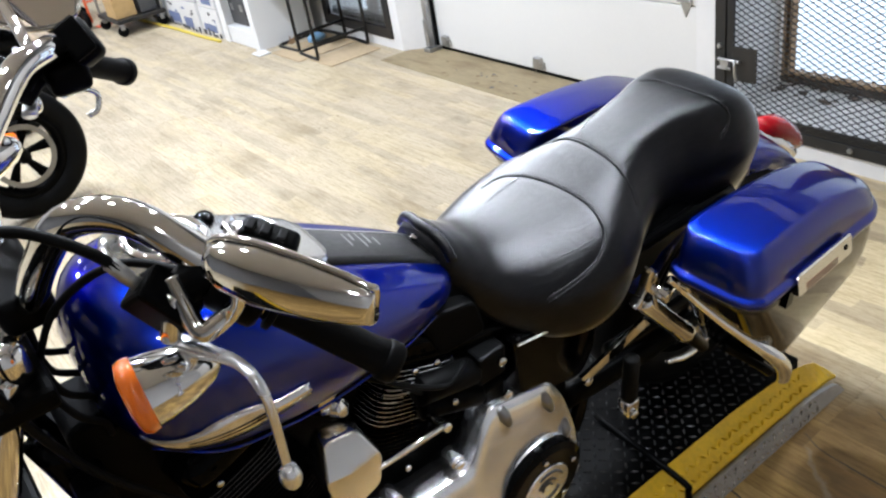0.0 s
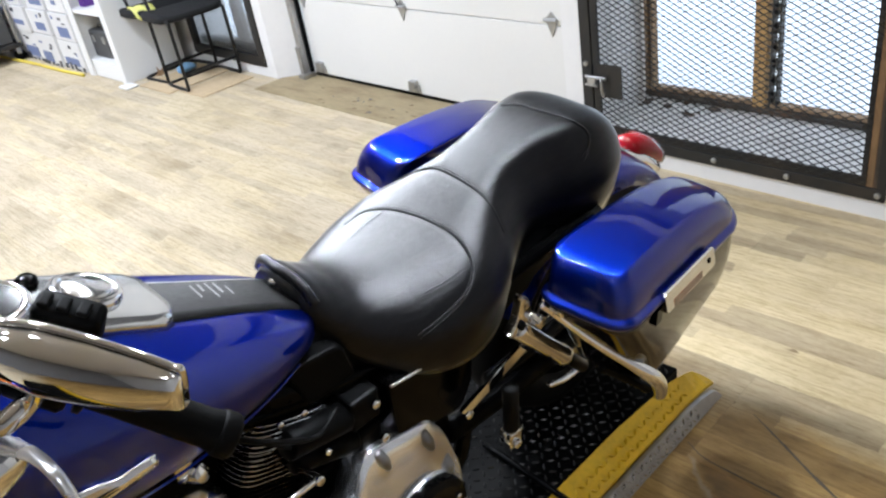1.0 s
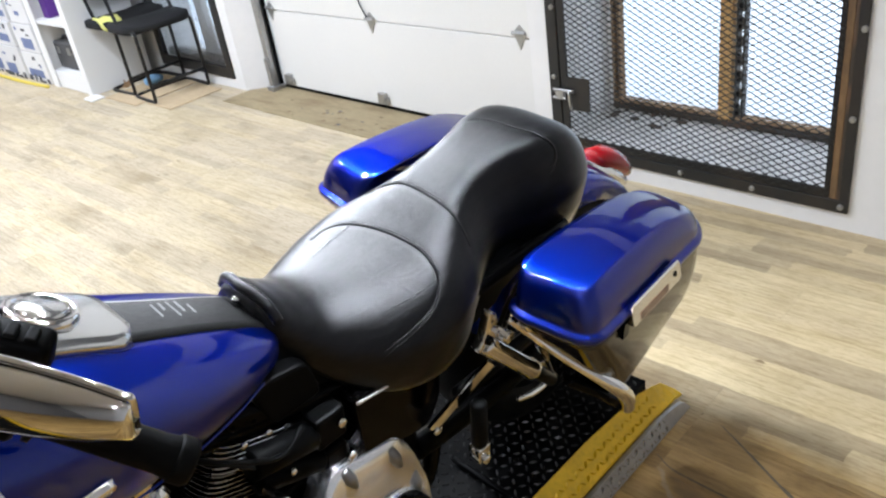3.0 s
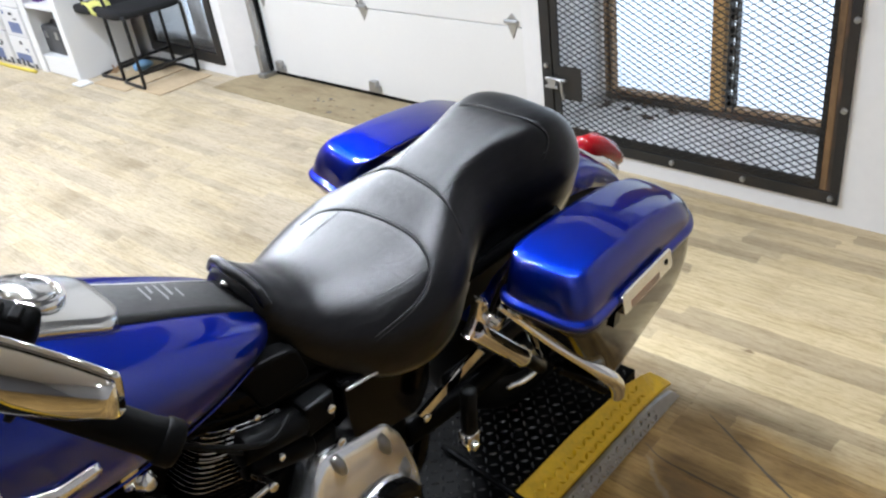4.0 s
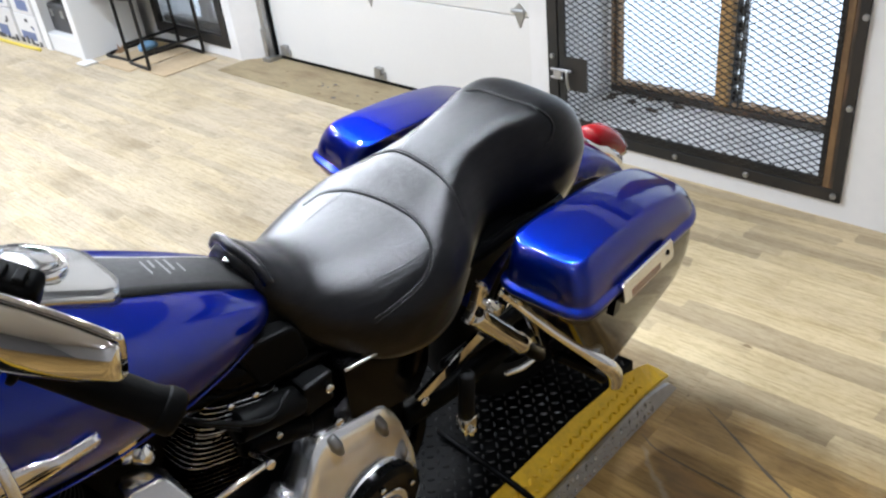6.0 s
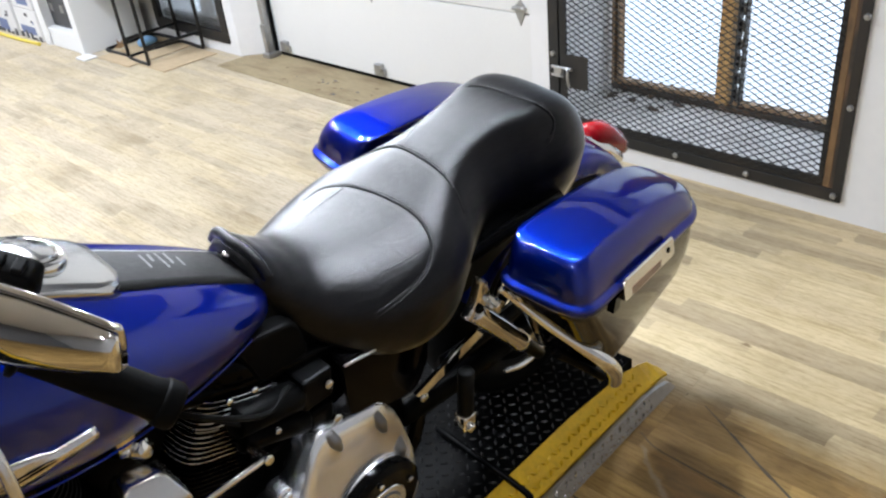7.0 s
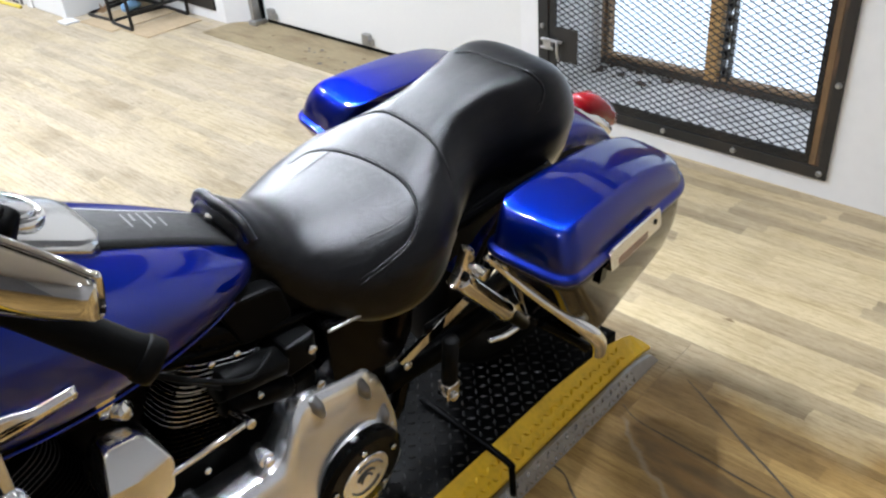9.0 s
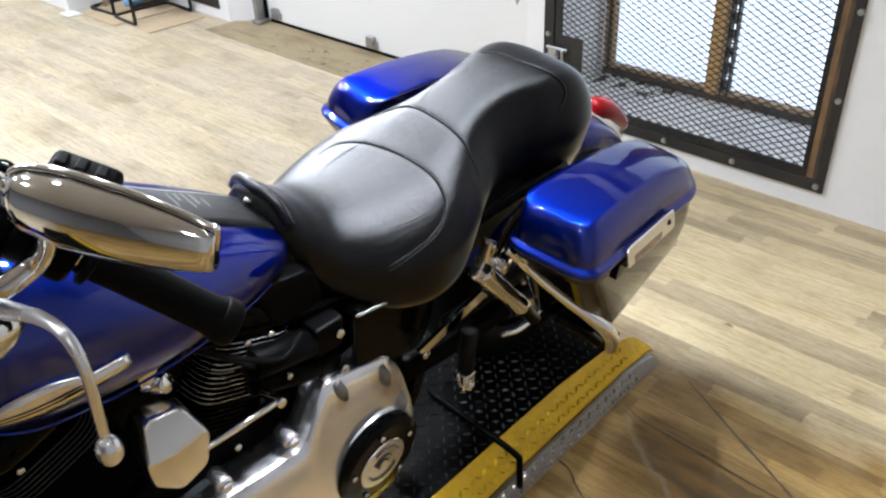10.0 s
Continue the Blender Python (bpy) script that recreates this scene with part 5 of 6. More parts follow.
for u, w in ((0.705, 0.41), (0.575, 0.418), (0.46, 0.41)):
    part("case_bolt", merge(bolt_head((u, -0.155, w + 0.004), (u, -0.3, w + 0.004), 0.010), rod((u, -0.12, w + 0.002), (u, -0.155, w + 0.004), 0.014)), ALU, prim, smooth=True)

# black boxes and covers under the seat
part("seat_pan", loft([[(u, hv * sgn, w + dw) for sgn, dw in ((-1, 0.0), (-0.85, 0.06), (0.85, 0.06), (1, 0.0), (0.9, -0.10), (-0.9, -0.10))] for u, hv, w in ((0.64, 0.05, 0.715), (0.72, 0.075, 0.69), (0.80, 0.09, 0.655), (0.95, 0.105, 0.60), (1.15, 0.11, 0.60), (1.35, 0.105, 0.625), (1.50, 0.09, 0.63))]), SATIN, bike, "black seat base and frame")
# added black sheet and block hide the floor where only darkness shows
part("engine_guard_panel", prism(outline_blend([(0.19, 0.30), (0.19, 0.80), (0.26, 0.80), (0.34, 0.73), (0.62, 0.72), (0.66, 0.45), (0.40, 0.20)], 0.03), -0.045, 0.055, "y", 0.01), SATIN, bike, "added black sheet closing the dark engine bay")
part("oil_cooler", box(0.17, 0.215, -0.10, 0.12, 0.24, 0.74, 0.008), SATIN, bike, "added black block closing the gap before the engine")
cover = part("side_cover", prism(outline_blend([(0.845, 0.605), (1.050, 0.575), (1.050, 0.46), (1.02, 0.405), (0.862, 0.44)], 0.02), -0.145, -0.02, "y", 0.008), GLOSS, bike, "glossy black side cover")
# the glint on the cover's lip is laid on as a thin bright tube
part("cover_lip", tube([(0.848, -0.150, 0.600), (0.93, -0.153, 0.590), (1.04, -0.150, 0.574)], 0.0026, 8), GALV, cover, "bright strip laid on as the cover lip's glint", True)
for u, w in ((0.820, 0.575), (0.832, 0.485)):
    part("cover_bolt", bolt_head((u, -0.138, w), (u, -0.3, w), 0.009), CHROME, bike, smooth=True)
part("coil_housing", merge(box(0.775, 0.835, -0.135, -0.06, 0.535, 0.60, 0.006), box(0.785, 0.835, -0.132, -0.06, 0.465, 0.515, 0.006)), SATIN, bike, "black coil housing")
part("ignition_coil", merge(rod((0.66, -0.12, 0.60), (0.775, -0.115, 0.565), 0.026), rod((0.67, -0.11, 0.545), (0.785, -0.115, 0.50), 0.022)), SATIN, bike, smooth=True)
part("frame_cover", prism(outline_blend([(0.69, 0.72), (0.80, 0.70), (0.82, 0.62), (0.72, 0.62)], 0.02), -0.105, -0.03, "y", 0.006), SATIN, bike)
part("spark_lead", tube([(0.56, -0.11, 0.70), (0.62, -0.14, 0.66), (0.70, -0.14, 0.60), (0.76, -0.12, 0.60)], 0.0045, 8), RUBBER, bike, smooth=True)
part("wiring_loom", tube([(0.76, -0.12, 0.60), (0.72, -0.13, 0.57), (0.68, -0.13, 0.585), (0.60, -0.13, 0.67)], 0.004, 8), RUBBER, bike, smooth=True)
for u, v, w in ((0.655, -0.125, 0.655), (0.70, -0.12, 0.640), (0.72, -0.135, 0.545), (0.60, -0.16, 0.50), (0.33, -0.12, 0.66)):
    part("small_bolt", bolt_head((u, v, w), (u, v - 0.1, w), 0.006), CHROME, bike, smooth=True)

# left rear: shock, foot peg, bag guard
shock = part("shock", merge(revolve([(0.001, 0), (0.016, 0), (0.019, 0.008), (0.019, 0.215), (0.022, 0.222), (0.022, 0.245), (0.017, 0.252), (0.001, 0.252)], along((1.102, -0.20, 0.582), (1.272, -0.195, 0.385)), 24)), CHROME, bike, "chrome shock absorber cover", True)
part("spring", rod((1.262, -0.195, 0.397), (1.36, -0.18, 0.285), 0.015), SATIN, bike, smooth=True)
part("shock_mount", merge(prism(outline_blend([(1.078, 0.575), (1.100, 0.600), (1.112, 0.648), (1.128, 0.640), (1.138, 0.600), (1.125, 0.560)], 0.010), -0.206, -0.185, "y", 0.003), rod((1.145, -0.225, 0.580), (1.145, -0.17, 0.580), 0.012)), CHROME, bike, "chrome shock mount", True)
part("mount_bolt", bolt_head((1.105, -0.2065, 0.592), (1.105, -0.3, 0.592), 0.009), GLOSS, bike, smooth=True)
part("frame_strut", loft([[(1.016 + 0.116 * t - dw * 0.66, -0.150 - 0.042 * t + dv, 0.398 + 0.110 * t + dw * 0.75) for dw, dv in ((-0.014 - 0.004 * t, -0.004), (0.002, -0.010), (0.014 + 0.004 * t, -0.004), (0.012, 0.006), (-0.012, 0.006))] for t in (0, 0.05, 0.5, 0.95, 1.0)]), CHROME, bike, "flat chrome strut")
part("strut_bolt", bolt_head((1.020, -0.156, 0.398), (1.02, -0.3, 0.398), 0.010), CHROME, bike, smooth=True)
peg = part("passenger_peg", revolve([(0.001, 0), (0.013, 0), (0.0155, 0.005), (0.0155, 0.100), (0.013, 0.105), (0.001, 0.105)], along((1.066, -0.224, 0.368), (1.070, -0.216, 0.475)), 16), RUBBER, bike, "black rubber folding foot peg", True)
part("peg_clevis", merge(box(1.050, 1.082, -0.238, -0.208, 0.332, 0.370, 0.004), bolt_head((1.062, -0.238, 0.345), (1.062, -0.3, 0.345), 0.010)), CHROME, peg, "chrome clevis", True)
part("bag_guard", tube([(1.150, -0.215, 0.615), (1.180, -0.235, 0.578), (1.215, -0.290, 0.528), (1.252, -0.350, 0.485), (1.279, -0.380, 0.453), (1.300, -0.388, 0.420), (1.312, -0.386, 0.384)], [0.007, 0.008, 0.0095, 0.012, 0.0145, 0.0155, 0.0145], 14), CHROME, bike, "chrome saddlebag guard bar", True)
part("guard_clamp", merge(rod((1.175, -0.215, 0.60), (1.175, -0.25, 0.60), 0.012), bolt_head((1.2, -0.262, 0.592), (1.2, -0.4, 0.592), 0.008)), CHROME, bike, smooth=True)
part("guard_rubber", tube([(1.235, -0.295, 0.455), (1.285, -0.330, 0.408), (1.325, -0.355, 0.366)], 0.011, 10), GLOSS, bike, "black rubber bar under the guard", True)
part("belt_guard_edge", tube([(1.272, -0.16, 0.280), (1.330, -0.16, 0.255), (1.388, -0.16, 0.256), (1.436, -0.16, 0.287)], [0.006, 0.0075, 0.007, 0.006], 10), SATINCHROME, bike, "thin silver belt guard edge", True)
part("belt_guard", tube([(1.10, -0.13, 0.40), (1.25, -0.13, 0.395), (1.42, -0.13, 0.40)], 0.012, 8, flat=2.0), SATIN, bike, smooth=True)
stand = part("kickstand", tube([(0.70, -0.12, 0.15), (0.66, -0.22, 0.09), (0.62, -0.30, 0.058)], 0.011, 10), SATIN, bike, "black side stand", True)

# front end: fork, lamp, handlebar and controls
for y in (-0.10, 0.10):
    part("fork_leg", merge(rod((-0.085, y, 0.30), (0.02, y, 0.60), 0.030), rod((0.02, y, 0.60), (0.165, y, 0.97), 0.024)), CHROME, bike, smooth=True)
part("triple_clamp", merge(box(0.115, 0.205, -0.14, 0.14, 0.925, 0.955, 0.008), box(0.07, 0.14, -0.13, 0.13, 0.76, 0.79, 0.008)), SATIN, bike, "black fork clamp")
lamp = part("headlamp", revolve([(0.001, -0.02), (0.05, -0.015), (0.095, 0.03), (0.108, 0.09), (0.108, 0.12), (0.10, 0.13), (0.095, 0.12), (0.001, 0.135)], along((0.08, 0, 0.86), (-0.3, 0, 0.80)), 36), GLOSS, bike, "round black headlamp shell", True)
for y in (-0.055, 0.055):
    part("riser", tube([(0.165, y, 0.955), (0.19, y, 0.985), (0.215, y, 1.00)], 0.016, 12), CHROME, bike, smooth=True)
BAR = [(0.212, 0.0, 1.000), (0.220, 0.06, 1.015), (0.243, 0.115, 1.088), (0.273, 0.170, 1.152), (0.315, 0.225, 1.165), (0.356, 0.280, 1.125), (0.396, 0.325, 1.077)]
RIGHT_BAR = [(0.216, 0.058, 1.020), (0.242, 0.117, 1.089), (0.290, 0.156, 1.134), (0.335, 0.191, 1.160), (0.378, 0.228, 1.156), (0.415, 0.282, 1.128)]
bar_line = [(u, -v, w) for u, v, w in reversed(BAR[1:])] + [BAR[0]] + RIGHT_BAR
part("handlebar", tube(bar_line, 0.0175, 16), CHROME, bike, "chrome swept-back handlebar", True)


def controls(sd, mirror, back=0.0, up=0.0, signal_back=0.0, thin=1.0, tall=1.0, under=0.62):
    """sd -1: the clutch side, 1: the brake side; the bar is steered a little, so one side stands further back."""
    def q(u, v, w):
        return Vector((u + back * v / 0.28, sd * v * (1.0 if sd < 0 else 0.9), w + up * v / 0.39))
    g0, g1 = q(0.385, 0.318, 1.085), q(0.464, 0.393, 1.010)
    grip = part("grip", revolve([(r * thin, h) for r, h in ((0.001, 0), (0.017, 0), (0.0190, 0.006), (0.0185, 0.03), (0.019, 0.11), (0.0215, (g1 - g0).length - 0.008), (0.018, (g1 - g0).length), (0.001, (g1 - g0).length))], along(g0, g1), 20), RUBBER, bike, "ribbed black rubber grip", True)
    d = (g1 - g0).normalized()
    part("end_cap", revolve([(r * thin, h) for r, h in ((0.001, 0), (0.0220, 0), (0.0228, 0.003), (0.0228, 0.013), (0.020, 0.017), (0.001, 0.018))], along(g1 - d * 0.012, g1 + d), 20), RUBBER, grip, smooth=True)
    part("collar", revolve([(0.019, 0), (0.0235, 0.001), (0.0235, 0.006), (0.019, 0.008)], along(g0 + d * 0.004, g1), 20), RUBBER, grip, smooth=True)
    part("switch_housing", loft([[(p + s * (0.024 * math.cos(a) * X1 + 0.030 * math.sin(a) * Z1)) for a in (2 * math.pi * k / 14 for k in range(14))] for p, s, X1, Z1 in
                                 ((g0 - d * t, s, Vector((0.70, -sd * 0.6, 0)).normalized(), Vector((0.45, sd * 0.35, 0.82)).normalized()) for t, s in ((0.0, 0.85), (0.004, 1.0), (0.045, 1.0), (0.05, 0.85)))]), SATIN, bike, "black switch housing", True)
    perch = part("lever_perch", merge(tube([q(0.365, 0.285, 1.115), q(0.340, 0.280, 1.115), q(0.312, 0.270, 1.095)], [0.022, 0.019, 0.017], 12)), SATIN, bike, "black lever perch", True)
    part("perch_block", box(-0.019, 0.019, -0.021, 0.021, -0.029, 0.029, 0.005), SATIN, perch, tm=along(q(0.309, 0.273, 1.101), q(0.337, 0.295, 1.060)) @ Matrix.Rotation(radians(20), 4, "Z"))
    lever = part("hand_lever", tube([q(0.310, 0.275, 1.050), q(0.322, 0.318, 1.062), q(0.328, 0.362, 1.082), q(0.330, 0.398, 1.088), q(0.331, 0.414, 1.062), q(0.328, 0.425, 1.0)], [0.0105, 0.0085, 0.0058, 0.0050, 0.0046, 0.0044], 10, flat=0.8), ALU, bike, "silver hand lever with ball end", True)
    ball = bmesh.new()
    bmesh.ops.create_uvsphere(ball, u_segments=16, v_segments=10, radius=0.012, matrix=Matrix.Translation(q(0.328, 0.427, 0.990)) @ Matrix.Diagonal((0.85, 0.9, 1.25, 1)))
    part("lever_ball", ball, ALU, lever, smooth=True)
    # mirror: long teardrop shell on a short arm
    stem = part("mirror_arm", tube([q(0.3200, 0.278, 1.126), q(0.3199, 0.292, 1.110), q(0.3195, 0.308, 1.0925), q(0.3230, 0.3174, 1.0862), q(0.3324, 0.3215, 1.0905), q(0.3480, 0.3260, 1.1010), q(0.3540, 0.340, 1.125), q(0.350, 0.358, 1.172)] if sd < 0 else [q(0.335, 0.285, 1.10), q(0.340, 0.30, 1.13), mirror[0] + (mirror[1] - mirror[0]) * 0.2], [0.0085, 0.0090, 0.0092, 0.0095, 0.0092, 0.0088, 0.008, 0.0075] if sd < 0 else 0.008, 10), CHROME, bike, "chrome mirror arm", True)
    a, b = mirror
    rings_m, ax = [], (b - a).normalized()
    face = Vector((0.75, 0.35, 0.10)) if sd < 0 else Vector((0.30, -0.92, 0.25))
    face = (face - ax * face.dot(ax)).normalized()
    upm = ax.cross(face).normalized()
    teardrop = ((0, 0.006, 0.005), (0.04, 0.020, 0.014), (0.15, 0.0295, 0.021), (0.35, 0.0335, 0.025), (0.6, 0.0315, 0.023), (0.82, 0.0265, 0.018), (0.95, 0.0215, 0.013), (0.99, 0.0195, 0.011), (1, 0.0175, 0.009))
    oval = [(t, 0.003 + 0.034 * math.sqrt(max(0.0, 1 - (2 * t - 1) ** 2)), 0.002 + 0.02 * math.sqrt(max(0.0, 1 - (2 * t - 1) ** 2))) for t in (0, 0.02, 0.07, 0.15, 0.27, 0.4, 0.5, 0.6, 0.73, 0.85, 0.93, 0.98, 1)]
    outline = teardrop if sd < 0 else oval
    for t, hh, dd in outline:
        o = a + (b - a) * t
        rings_m.append([o + upm * hh * tall * math.cos(x) * (1.0 if math.cos(x) > 0 else under) + face * (dd * math.sin(x) if math.sin(x) < 0 else 0.004 * math.sin(x)) for x in (2 * math.pi * k / 24 for k in range(24))])
    shell = part("mirror", loft(rings_m), CHROME, bike, "teardrop chrome rear-view mirror", True)
    glass = bmesh.new()
    ga = [glass.verts.new(a + (b - a) * t + upm * hh * 0.9 * tall * (1.0 if sg > 0 else -under) + face * 0.0052) for sg, seq in ((1, (0.04, 0.1, 0.2, 0.35, 0.5, 0.65, 0.8, 0.9, 0.96)), (-1, (0.96, 0.9, 0.8, 0.65, 0.5, 0.35, 0.2, 0.1, 0.04))) for t in seq for hh in (float(np.interp(t, [o[0] for o in outline], [o[1] for o in outline])),)]
    glass.faces.new(ga)
    part("mirror_glass", glass, MIRRORGLASS, shell, "mirror glass")
    part("mirror_rim", tube([a + (b - a) * t + upm * hh * tall * (1.0 if sg > 0 else -under) + face * 0.004 for sg, seq in ((1, (0.01, 0.05, 0.15, 0.35, 0.6, 0.82, 0.95, 0.995)), (-1, (0.95, 0.82, 0.6, 0.35, 0.15, 0.05, 0.01))) for t in seq for hh in (float(np.interp(t, [o[0] for o in outline], [o[1] for o in outline])),)], 0.0028, 8), CHROME, shell, smooth=True)
    # turn signal: bullet body, amber lens forward
    c = q(0.256 + signal_back, 0.283, 1.024 - up * 0.6)
    sig = part("turn_signal", revolve([(0.001, 0.082), (0.010, 0.079), (0.019, 0.068), (0.0285, 0.046), (0.034, 0.020), (0.0355, 0.005), (0.0355, 0.0), (0.001, 0.0)], along(c, c + Vector((1, sd * 0.10, 0.06))), 28), CHROME, bike, "bullet chrome turn signal", True)
    part("signal_lens", revolve([(0.037, 0.008), (0.038, 0.0), (0.035, -0.007), (0.022, -0.011), (0.001, -0.012)], along(c, c + Vector((1, sd * 0.10, 0.06))), 28), AMBER, sig, "amber lens", True)
    part("signal_stalk", rod(q(0.30, 0.287, 1.07), q(0.318, 0.287, 1.115), 0.010), CHROME, sig, smooth=True)
    return grip


controls(-1, (Vector((0.333, -0.352, 1.183)), Vector((0.4065, -0.478, 1.169))), thin=0.92)
controls(1, (Vector((0.352, 0.428, 1.192)), Vector((0.464, 0.330, 1.172))), 0.024, 0.033, -0.05, 0.92, 1.35, 1.0)
# switch block on the clutch side, with its ribbed buttons
SWITCH = Matrix.Translation((0.394, -0.328, 1.153)) @ Matrix.Scale(0.86, 4) @ Matrix.Rotation(radians(-46), 4, "Z") @ Matrix.Rotation(radians(22), 4, "Y")
switch = part("switch_block", box(-0.030, 0.030, -0.017, 0.017, -0.020, 0.018, 0.008, 3), SATIN, bike, "black switch block on the handlebar", True, tm=SWITCH)
for dx in (-0.020, -0.004, 0.013):
    part("switch_button", box(dx - 0.005, dx + 0.005, -0.011, 0.006, 0.0165, 0.0225, 0.002), RUBBER, switch, tm=SWITCH)
RES = Matrix(((0.865, 0.172, -0.463, 0.427), (-0.191, -0.741, -0.639, 0.250), (0.453, -0.642, 0.614, 1.147), (0, 0, 0, 1)))
reservoir = part("brake_reservoir", box(-0.021, 0.021, -0.033, 0.033, -0.017, 0.017, 0.013, 4), SATIN, bike, "black brake fluid reservoir", True, tm=RES)
part("reservoir_cap", box(-0.017, 0.017, -0.028, 0.028, 0.015, 0.021, 0.004, 2), SATIN, reservoir, tm=RES)
part("brake_switch", box(0.368, 0.424, 0.225, 0.272, 1.088, 1.130, 0.012, 3), SATIN, bike, smooth=True)
part("brake_lever", tube([(0.385, 0.27, 1.075), (0.421, 0.30, 1.060), (0.437, 0.305, 1.045), (0.430, 0.30, 1.026), (0.414, 0.296, 1.022)], 0.0042, 8), ALU, bike, "silver brake lever", True)
part("clutch_cable", tube([(0.298, -0.266, 1.118), (0.268, -0.247, 1.165), (0.215, -0.20, 1.185), (0.165, -0.17, 1.14), (0.15, -0.14, 1.0), (0.20, -0.12, 0.80), (0.30, -0.11, 0.62)], 0.0055, 10), RUBBER, bike, smooth=True)
part("cable_sleeve", rod((0.297, -0.266, 1.120), (0.280, -0.254, 1.150), 0.0070), GALV, bike, smooth=True)
part("brake_hose", tube([(0.32, 0.27, 1.12), (0.26, 0.20, 1.12), (0.18, 0.13, 1.0), (0.14, 0.10, 0.85)], 0.005, 8), RUBBER, bike, smooth=True)
part("switch_wire", tube([(0.36, -0.28, 1.10), (0.30, -0.19, 1.10), (0.24, -0.10, 1.02), (0.20, -0.06, 0.93)], 0.0045, 8), RUBBER, bike, smooth=True)
part("throttle_cable", tube([(0.36, 0.28, 1.10), (0.29, 0.19, 1.11), (0.23, 0.10, 1.02), (0.20, 0.06, 0.90)], 0.005, 8), RUBBER, bike, smooth=True)
part("bar_clamp", box(0.185, 0.245, -0.075, 0.075, 0.982, 1.028, 0.012, 3), SATIN, bike, "black handlebar clamp cover", True)
part("fork_cap", revolve([(0.001, 0.02), (0.018, 0.018), (0.021, 0.0), (0.021, -0.05)], Matrix.Translation((0.175, -0.10, 0.985)), 20), CHROME, bike, smooth=True)
for i in range(4):
    y = -0.10 + 0.045 * i
    part("wiring", tube([(0.19 + 0.01 * i, y, 0.95), (0.21, y - 0.03, 0.90), (0.235 + 0.006 * i, y, 0.84), (0.24, y * 0.6, 0.78)], 0.0045, 8), RUBBER, bike, smooth=True)

# ---- things along the walls ----


def stacking_chair(m):
    c = thing("chair", m, "black tubular steel chair with black fabric seat, stacked by the wall", "chair", "stacked chairs")
    # cantilever frame: front legs down to a floor loop that runs back; the back posts rise from the seat rails
    for x in (-0.19, 0.19):
        part("side_frame", tube([(x, 0.135, 0.88), (x, 0.09, 0.70), (x, 0.035, 0.52), (x, -0.005, 0.458), (x, -0.06, 0.448), (x, -0.155, 0.447), (x, -0.186, 0.438), (x, -0.19, 0.40), (x, -0.19, 0.20), (x, -0.19, 0.05), (x, -0.182, 0.0165), (x, -0.15, 0.0118), (x, 0.0, 0.0118), (x * 0.99, 0.075, 0.0118), (x * 0.90, 0.108, 0.0118), (x * 0.55, 0.118, 0.0118), (0, 0.119, 0.0118)], 0.0115, 8, 5), CHAIRSTEEL, c, smooth=True)
    part("cross_bar", rod((-0.19, -0.19, 0.118), (0.19, -0.19, 0.118), 0.011), CHAIRSTEEL, c, smooth=True)
    part("seat_bar", rod((-0.19, -0.02, 0.447), (0.19, -0.02, 0.447), 0.010), CHAIRSTEEL, c, smooth=True)
    rings = []
    for t, grow in ((0, 0.94), (0.15, 1.0), (0.5, 1.0), (0.85, 0.99), (1.0, 0.90)):
        rings.append([(0.228 * grow * math.copysign(abs(math.cos(a)) ** 0.45, math.cos(a)), -0.008 + 0.184 * grow * math.copysign(abs(math.sin(a)) ** 0.45, math.sin(a)), 0.432 + 0.05 * t + 0.012 * math.cos(a * 2) * t) for a in (2 * math.pi * k / 32 for k in range(32))])
    part("seat", loft(rings), FABRIC, c, "padded black fabric seat", True)
    part("backrest", loft([[(0.20 * math.copysign(abs(math.cos(a)) ** 0.4, math.cos(a)), 0.100 + dy + 0.03 * math.sin(a), 0.735 + 0.115 * math.copysign(abs(math.sin(a)) ** 0.4, math.sin(a))) for a in (2 * math.pi * k / 28 for k in range(28))] for dy in (0.0, 0.012, 0.035, 0.045)]), FABRIC, c, "padded black fabric backrest", True)
    return c


ch = stacking_chair(Matrix.Translation((2.736, 5.07, 0)) @ Matrix.Rotation(radians(-3), 4, "Z"))
copy_thing(ch, Matrix.Translation((2.755, 5.41, 0)) @ Matrix.Rotation(radians(2), 4, "Z"))
cl = thing("cloth", None, "crumpled yellow-green cloth hung over the chair seat", "cloth")
random.seed(4)
pts = []
for i in range(9):
    row = []
    for k in range(7):
        f = i / 8
        x, y = 2.525 + 0.020 * k, 5.315 - 0.012 * k
        z = 0.508 - (0.085 * max(0, f - 0.6) * 2) + 0.008 * math.sin(k * 2.1 + i)
        row.append((x, y + 0.10 * (0.5 - f), z + random.uniform(-0.006, 0.006)))
    pts.append(row)
bm = bmesh.new()
gr = [[bm.verts.new(p) for p in r] for r in pts]
for a, b in zip(gr, gr[1:]):
    for k in range(6):
        bm.faces.new((a[k], a[k + 1], b[k + 1], b[k]))
o = part("cloth_sheet", bm, YELLOWCLOTH, cl, smooth=True)
o.modifiers.new("thickness", "SOLIDIFY").thickness = 0.006

bd = thing("cardboard", None, "flat tan cardboard sheets lying under the chairs", "cardboard")
part("sheet", box(2.52, 2.90, 4.70, 4.98, 0.001, 0.006), BOARD, bd)
part("sheet", box(2.46, 2.92, 5.02, 5.42, 0.001, 0.007), BOARD, bd)
lf = thing("dry_leaf", None, "curled dry brown leaf on the cardboard", "leaf")
bm = bmesh.new()
